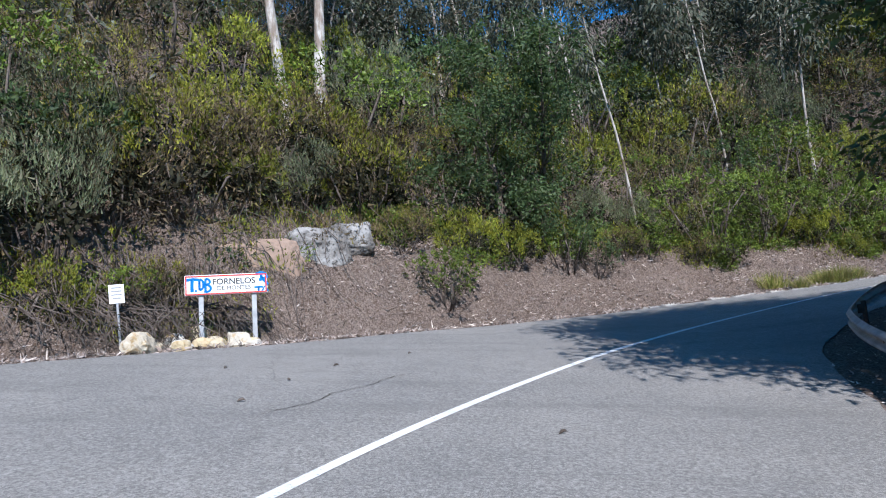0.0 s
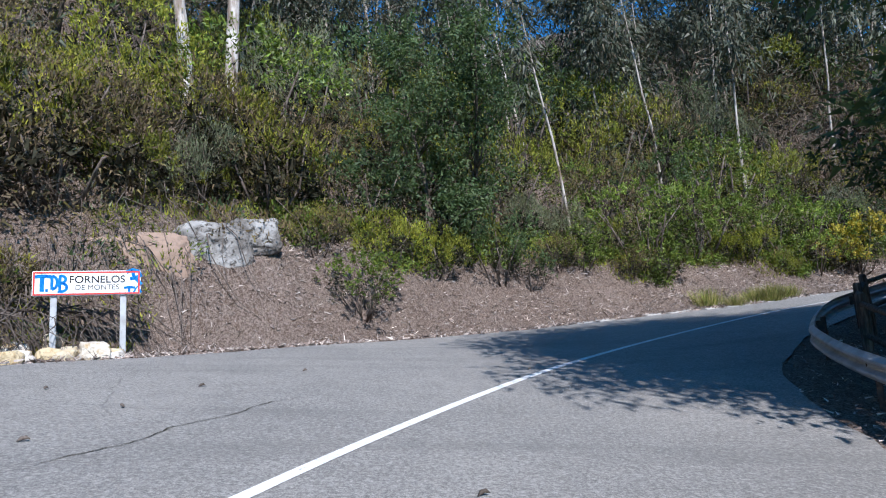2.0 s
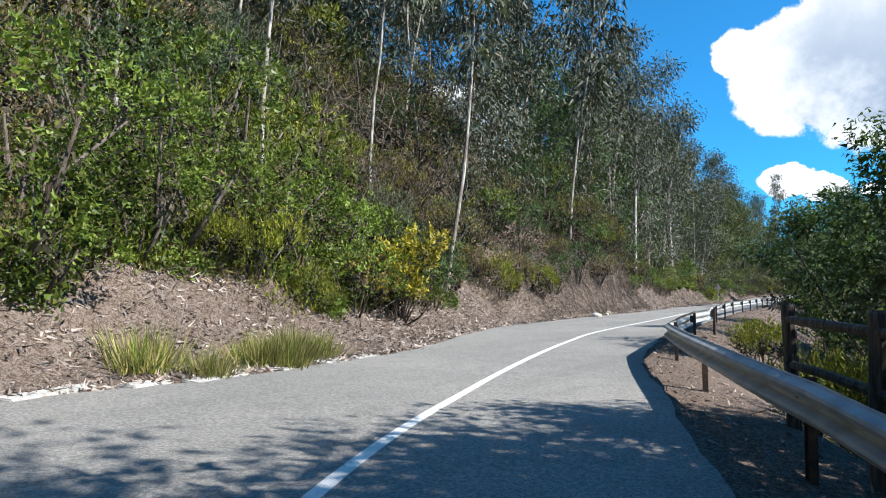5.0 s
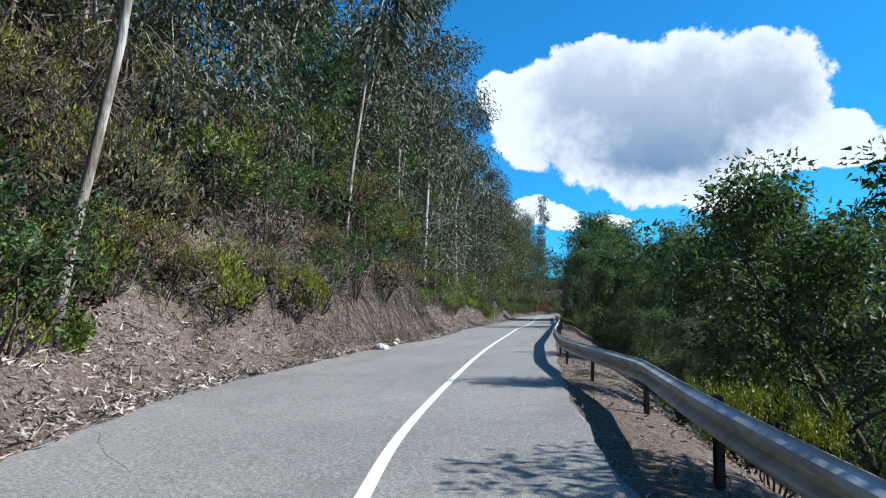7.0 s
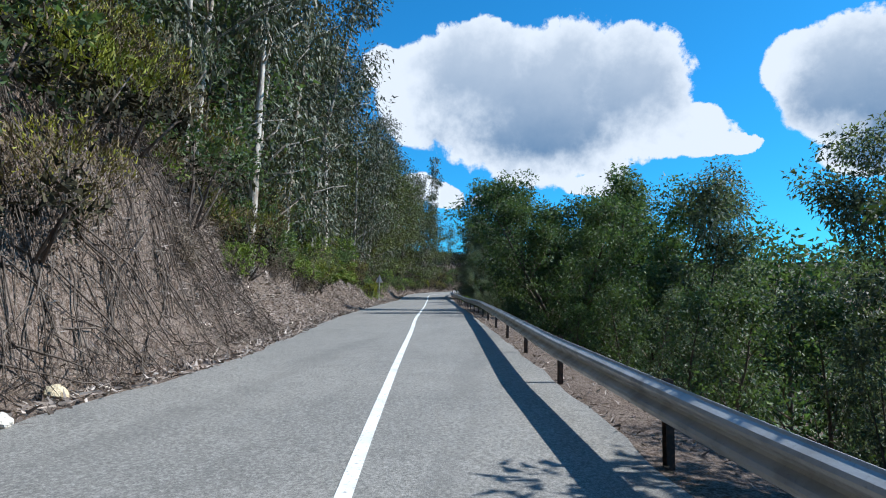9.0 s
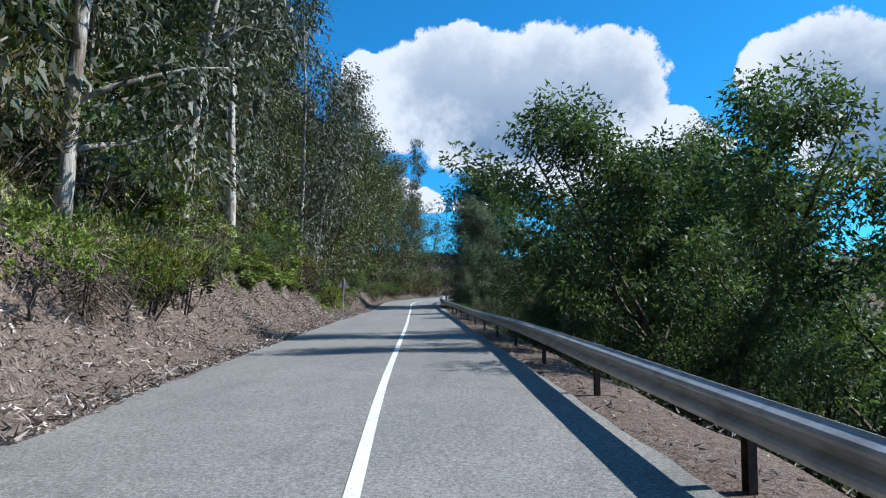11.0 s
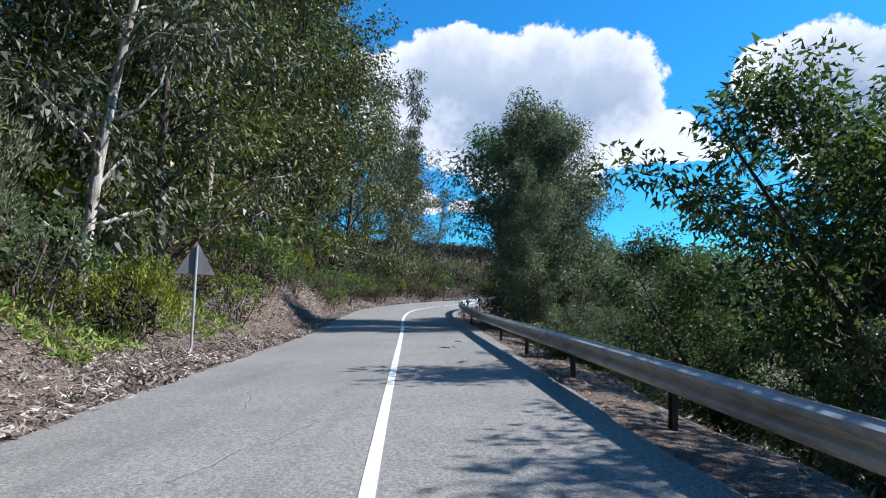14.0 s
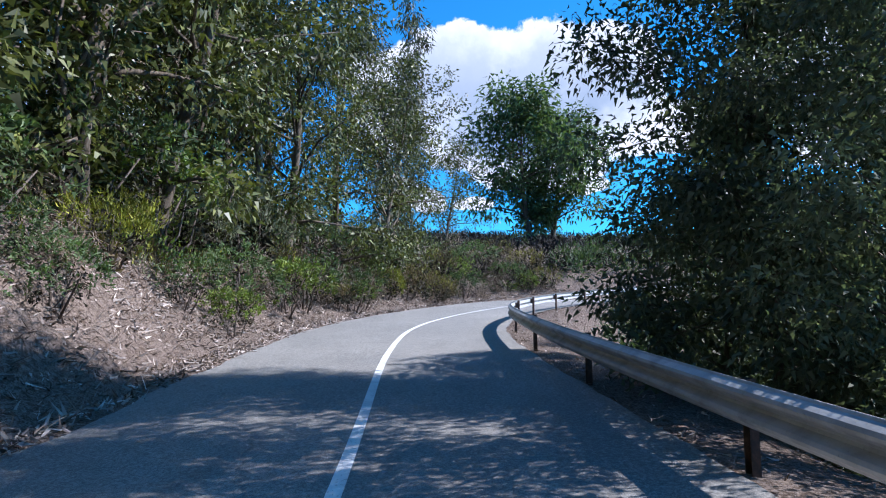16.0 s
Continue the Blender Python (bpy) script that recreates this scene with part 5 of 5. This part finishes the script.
for kind, x, y, top in (("willow_tree", 23, 10.5, 4.6), ("willow_tree", 17.6, 11.2, 3.0), ("oak_tree", 20.5, 12.4, 2.8), ("willow_tree", 24.5, 13.6, 3.0), ("willow_tree", 33, 13.6, 5.0), ("oak_tree", 110, 20, 6.2), ("oak_tree", 113, 17.5, 7.0), ("willow_tree", 116.5, 20.5, 7.4), ("oak_tree", 120, 22, 8.0), ("oak_tree", 123.5, 17.5, 8.4), ("willow_tree", 128, 20, 9.2), ("oak_tree", 118, 15, 8.0), ("willow_tree", 125, 12, 8.6), ("oak_tree", 131, 15, 9.0)):
    topped(kind, x, y, top)
for kind, x, y, k in (
("tall_eucalyptus", 45, 30.6, 1.0), ("tall_eucalyptus", 50.5, 31.2, 1.0), ("tall_eucalyptus", 56, 31.8, 1.05), ("tall_eucalyptus", 61, 32.4, 1.1), ("tall_eucalyptus", 67, 33.2, 1.1), ("tall_eucalyptus", 84, 35.4, 1.05), ("tall_eucalyptus", 92, 37.0, 1.0), ("tall_eucalyptus", 99, 37.8, 1.0), ("olive_oak_tree", 119.5, 38.4, 1.1), ("olive_oak_tree", 123.5, 37.6, 1.0), ("olive_oak_tree", 104.5, 38.2, 1.15), ("olive_oak_tree", 108.5, 38.8, 1.25), ("olive_oak_tree", 112.2, 39.0, 1.2), ("olive_oak_tree", 115.8, 39.2, 1.1), ("tall_eucalyptus", 133.5, 36.6, 1.0), ("olive_oak_tree", 127.5, 36.6, 1.0), ("olive_oak_tree", 131.0, 36.2, 1.0), ("olive_oak_tree", 134.8, 35.5, 0.9), ("olive_oak_tree", 138.5, 34.6, 0.75), ("tall_eucalyptus", 125, 38.0, 1.1), ("tall_eucalyptus", 119, 39, 1.1), ("round_tree", 167, 27.6, 1.25), ("round_tree", 169.5, 25.4, 1.15), ("yellow_shrub", 20.2, 24.2, 1.25), ("yellow_shrub", 20.9, 24.7, 1.0),
                      ("tall_eucalyptus", -5.6, 31.5, 0.9), ("tall_eucalyptus", -3.4, 30.4, 1.0), ("tall_eucalyptus", -1.4, 31.6, 1.0), ("tall_eucalyptus", 0.8, 30.8, 0.95), ("tall_eucalyptus", 2.6, 32.2, 0.9), ("big_eucalyptus", -5.25, 19.7, 0.9), ("big_eucalyptus", -4.35, 20.8, 0.95), ("big_eucalyptus", 71.6, 33.8, 0.75), ("big_eucalyptus", 52.5, 30.2, 0.7), ("big_eucalyptus", 6.2, 31.5, 0.62), ("big_eucalyptus", 7.0, 31.2, 0.55), ("eucalyptus_tree", 7.9, 23.6, 0.66), ("eucalyptus_tree", 18.6, 28.2, 0.85), ("eucalyptus_tree", 24.9, 26.2, 0.9), ("eucalyptus_tree", 31.5, 30, 0.9), ("eucalyptus_tree", 38.3, 28.2, 1.0), ("eucalyptus_tree", 48.4, 30.2, 0.9),
                      ("fine_oak_tree", 2.2, 20.8, 0.78), ("fine_oak_tree", 3.6, 21.6, 0.8), ("far_bright_shrub", 10.8, 23.4, 1.9), ("far_bright_shrub", 13.4, 24.0, 1.7), ("far_bright_shrub", 16.5, 24.6, 1.5)):
    put(kind, x, y, k)
for i in range(40):
    s = way(66, 27) + random.uniform(0, 19)
    put("fern", *left_of(s, random.uniform(1.9, 3.2)), random.uniform(0.9, 1.5))
for i in range(13):
    s = way(95, 30.8) + random.uniform(-3, 6)
    put("fern", *right_of(s, random.uniform(0.95, 1.8)), random.uniform(0.7, 1.1))
for i in range(7):
    s = way(14, 17.3) + i * 2.3 + random.uniform(-0.8, 0.8)
    put("gorse_shrub", *right_of(s, random.uniform(2.0, 3.2)), random.uniform(0.45, 0.75))
for i in range(9):
    s = way(15.8, 17.9) + random.uniform(-0.8, 0.8) - (2.6 if i > 6 else 0)
    put("grass_tuft", *left_of(s, random.uniform(0.25, 1.0)), random.uniform(0.5, 1.15))


for kind, x, y, k in (("broom_shrub", -10.2, 9.6, 1.7), ("broom_shrub", -9.0, 11.2, 1.5), ("broom_shrub", -11.3, 8.2, 1.8), ("heather_shrub", -8.4, 13.0, 1.5), ("heather_shrub", -7.0, 14.4, 1.6), ("heather_shrub", -4.9, 17.0, 1.7), ("heather_shrub", -2.9, 17.6, 1.7), ("broom_shrub", -9.4, 13.2, 1.8), ("gorse_shrub", -7.8, 14.6, 1.6), ("gorse_shrub", -3.6, 18.2, 1.5), ("dry_shrub", -5.6, 15.9, 1.3), ("dry_shrub", -7.4, 13.9, 1.2), ("bright_shrub", -0.4, 16.3, 0.9), ("bright_shrub", -7.4, 11.9, 0.6)):
    put(kind, x, y, k)


# ---- twigs lying on the asphalt ----
for x, y, ln, turn in ((95.5, 29.7, 0.3, 70), (95.8, 29.5, 0.18, 20), (97.5, 29.5, 0.22, 110)):
    s, d = (float(v[0]) for v in along([x], [y]))
    v, f = tube([(-ln / 2, 0, 0.012), (0, ln * 0.08, 0.02), (ln / 2, -ln * 0.03, 0.01)], [0.012, 0.014, 0.006], 6)
    tw = tagged(mesh_object("fallen_twig", v, f, M_DRIFT, smooth=True), "dark dry twig lying on the asphalt", "twig", "twigs on the road")
    tw.matrix_world = pose(x, y, float(road_level(np.array([s]), np.array([d]))[0]), 0, 0, turn)


# ---- a hairline crack and dry leaves on the asphalt before the sign ----
bm = bmesh.new()
random.seed(77)
rows = []
for k in range(41):
    s = way(-3.4, 4.6) + k * 0.09
    x, y, _ = beside(s, 1.62 + 0.05 * math.sin(k * 0.45) + random.uniform(-0.02, 0.02) + 0.004 * k)
    w = 0.009 * random.uniform(0.4, 1.2) * min(1, k / 6, (40 - k) / 6)
    d = along([x], [y])[1]
    z = float(road_level(np.array([s]), d)[0]) + 0.006
    _, _, a = beside(s, 0)
    rows.append((bm.verts.new((x - math.sin(a) * w, y + math.cos(a) * w, z)), bm.verts.new((x + math.sin(a) * w, y - math.cos(a) * w, z))))
for a, b in zip(rows, rows[1:]):
    bm.faces.new((a[0], a[1], b[1], b[0]))
tagged(part("road_crack", bm, M_SHADE_AND_CRACK), "thin dark crack in the asphalt", "road", kind="structure")
for x, y in ((-2.47, 8.05), (-1.35, 9.66), (-3.12, 5.14), (-4.1, 7.6), (0.33, 3.84), (-2.9, 6.6), (2.2, 9.8)):
    s, d = (float(v[0]) for v in along([x], [y]))
    r = random.uniform(0.03, 0.05)
    v, f = tube([(-r, 0, 0.012), (-r * 0.3, r * 0.1, 0.03), (r * 0.4, 0, 0.034), (r, -r * 0.15, 0.014)], [0.004, 0.018, 0.015, 0.003], 6)
    lf = tagged(mesh_object("fallen_leaf", v, f, M_DRIFT, smooth=True), "curled dark dry leaf lying on the asphalt", "leaf", "leaves on the road")
    lf.matrix_world = pose(x, y, float(road_level(np.array([s]), np.array([d]))[0]), 0, 0, random.uniform(0, 180))


# ---- stones ----
def lump(name, size, seed, material, subdivisions=3, rough=0.28, blocky=1.0):
    bm = bmesh.new()
    bmesh.ops.create_icosphere(bm, subdivisions=subdivisions, radius=1)
    for v in bm.verts:
        p = v.co * 1.1 + Vector((seed * 3.1, seed * 1.7, 0))
        n = noise.noise(p) + 0.5 * noise.noise(p * 2.3) + 0.25 * noise.noise(p * 5)
        v.co *= 1 + rough * n
        v.co = Vector([math.copysign(abs(c) ** blocky, c) for c in v.co])
        v.co.x, v.co.y, v.co.z = v.co.x * size[0], v.co.y * size[1], v.co.z * size[2]
    return part(name, bm, material)


for k, (x, y, r) in enumerate(((-6.29, 9.5, 0.31), (-6.17, 11.08, 0.2), (-5.72, 10.0, 0.17), (-5.78, 11.34, 0.22), (-5.95, 12.35, 0.24), (-4.91, 11.0, 0.26), (-6.64, 11.9, 0.24), (-5.45, 11.2, 0.18), (-5.3, 10.75, 0.15), (-6.75, 11.2, 0.2), (-5.1, 11.4, 0.17), (-6.0, 11.6, 0.19), (-5.6, 11.75, 0.2), (-5.2, 11.9, 0.15), (-6.35, 11.35, 0.18), (-5.95, 11.0, 0.12), (-4.75, 11.35, 0.16), (-6.3, 12.5, 0.25), (-4.6, 11.1, 0.12), (-5.4, 12.3, 0.14))):
    st = tagged(lump("boulder", (r, r * 0.8, r * 0.72), k + 1, M_STONE, 3, 0.36, 0.72), "large yellowish weathered boulder on the verge" if k == 0 else "pale broken stone at the foot of the sign", "stone", "stones by the sign")
    st.matrix_world = pose(x, y, level(x, y) + r * 0.5, random.uniform(-15, 15), random.uniform(-15, 15), random.uniform(0, 360))
ROCKS = ((-3.85, 15.55, 3.2, (0.98, 0.5, 0.7), M_ROCK), (-3.05, 15.9, 3.5, (0.7, 0.45, 0.5), M_ROCK), (-6.0, 14.5, 2.8, (1.0, 0.5, 0.85), M_EARTHY), (-4.9, 14.8, 2.8, (0.8, 0.45, 0.8), M_EARTHY))
for k, (x, y, z, size, mat) in enumerate(ROCKS):
    rk = tagged(lump("rock_outcrop", size, 20 + k, mat, 5, 0.34, 0.6), "grey weathered rock showing in the cut bank" if mat == M_ROCK else "brown earthy rock behind hanging roots in the bank", "rock")
    rk.matrix_world = pose(x, y, z, 0, 0, 25 if x < 0 else 8)
for x, y, r, mat in ((37.3, 26.05, (0.36, 0.17, 0.12), M_STONE), (36.8, 26.0, (0.26, 0.2, 0.16), M_CONCRETE), (38.9, 26.35, (0.12, 0.1, 0.08), M_STONE), (40.1, 26.75, (0.17, 0.12, 0.12), M_STONE)):
    st = tagged(lump("stone_slab", r, x, mat), "pale broken stone at the foot of the cut bank", "stone", "stones at the cut bank")
    st.matrix_world = pose(x, y, level(x, y) + r[2] * 0.5, 12, 8, 20)

# ---- broken concrete gutter along the left edge ----
gutter = tagged(empty("gutter"), "broken pale concrete edging along the asphalt", "gutter", kind="structure")
for lo, hi in ((way(8.5, 14.6), way(17.0, 18.4)), (way(79, 28.7), way(84, 29.4))):
    s = lo
    while s < hi:
        ln = random.uniform(0.7, 1.6)
        d = float(edge_left(np.array([s + ln / 2]))[0, 0]) + 0.16 + random.uniform(-0.03, 0.03)
        x, y, a = beside(s + ln / 2, d)
        g = part("slab", box(bmesh.new(), ln - 0.03, random.uniform(0.26, 0.36), 0.12, 0, 0, 0, 0.015), M_CONCRETE, gutter)
        g.matrix_local = pose(x, y, float(road_level(np.array([s]), np.array([d]))[0]) + random.uniform(-0.045, -0.02), random.uniform(2, 7), random.uniform(-1.5, 1.5), math.degrees(a) + random.uniform(-2, 2))
        s += ln + (random.uniform(0.4, 1.2) if random.random() < 0.3 else 0)
for pats in PLANTS.values():
    for pat, used in pats:
        if not used:
            for o in (*pat.children_recursive, pat):
                bpy.data.objects.remove(o)
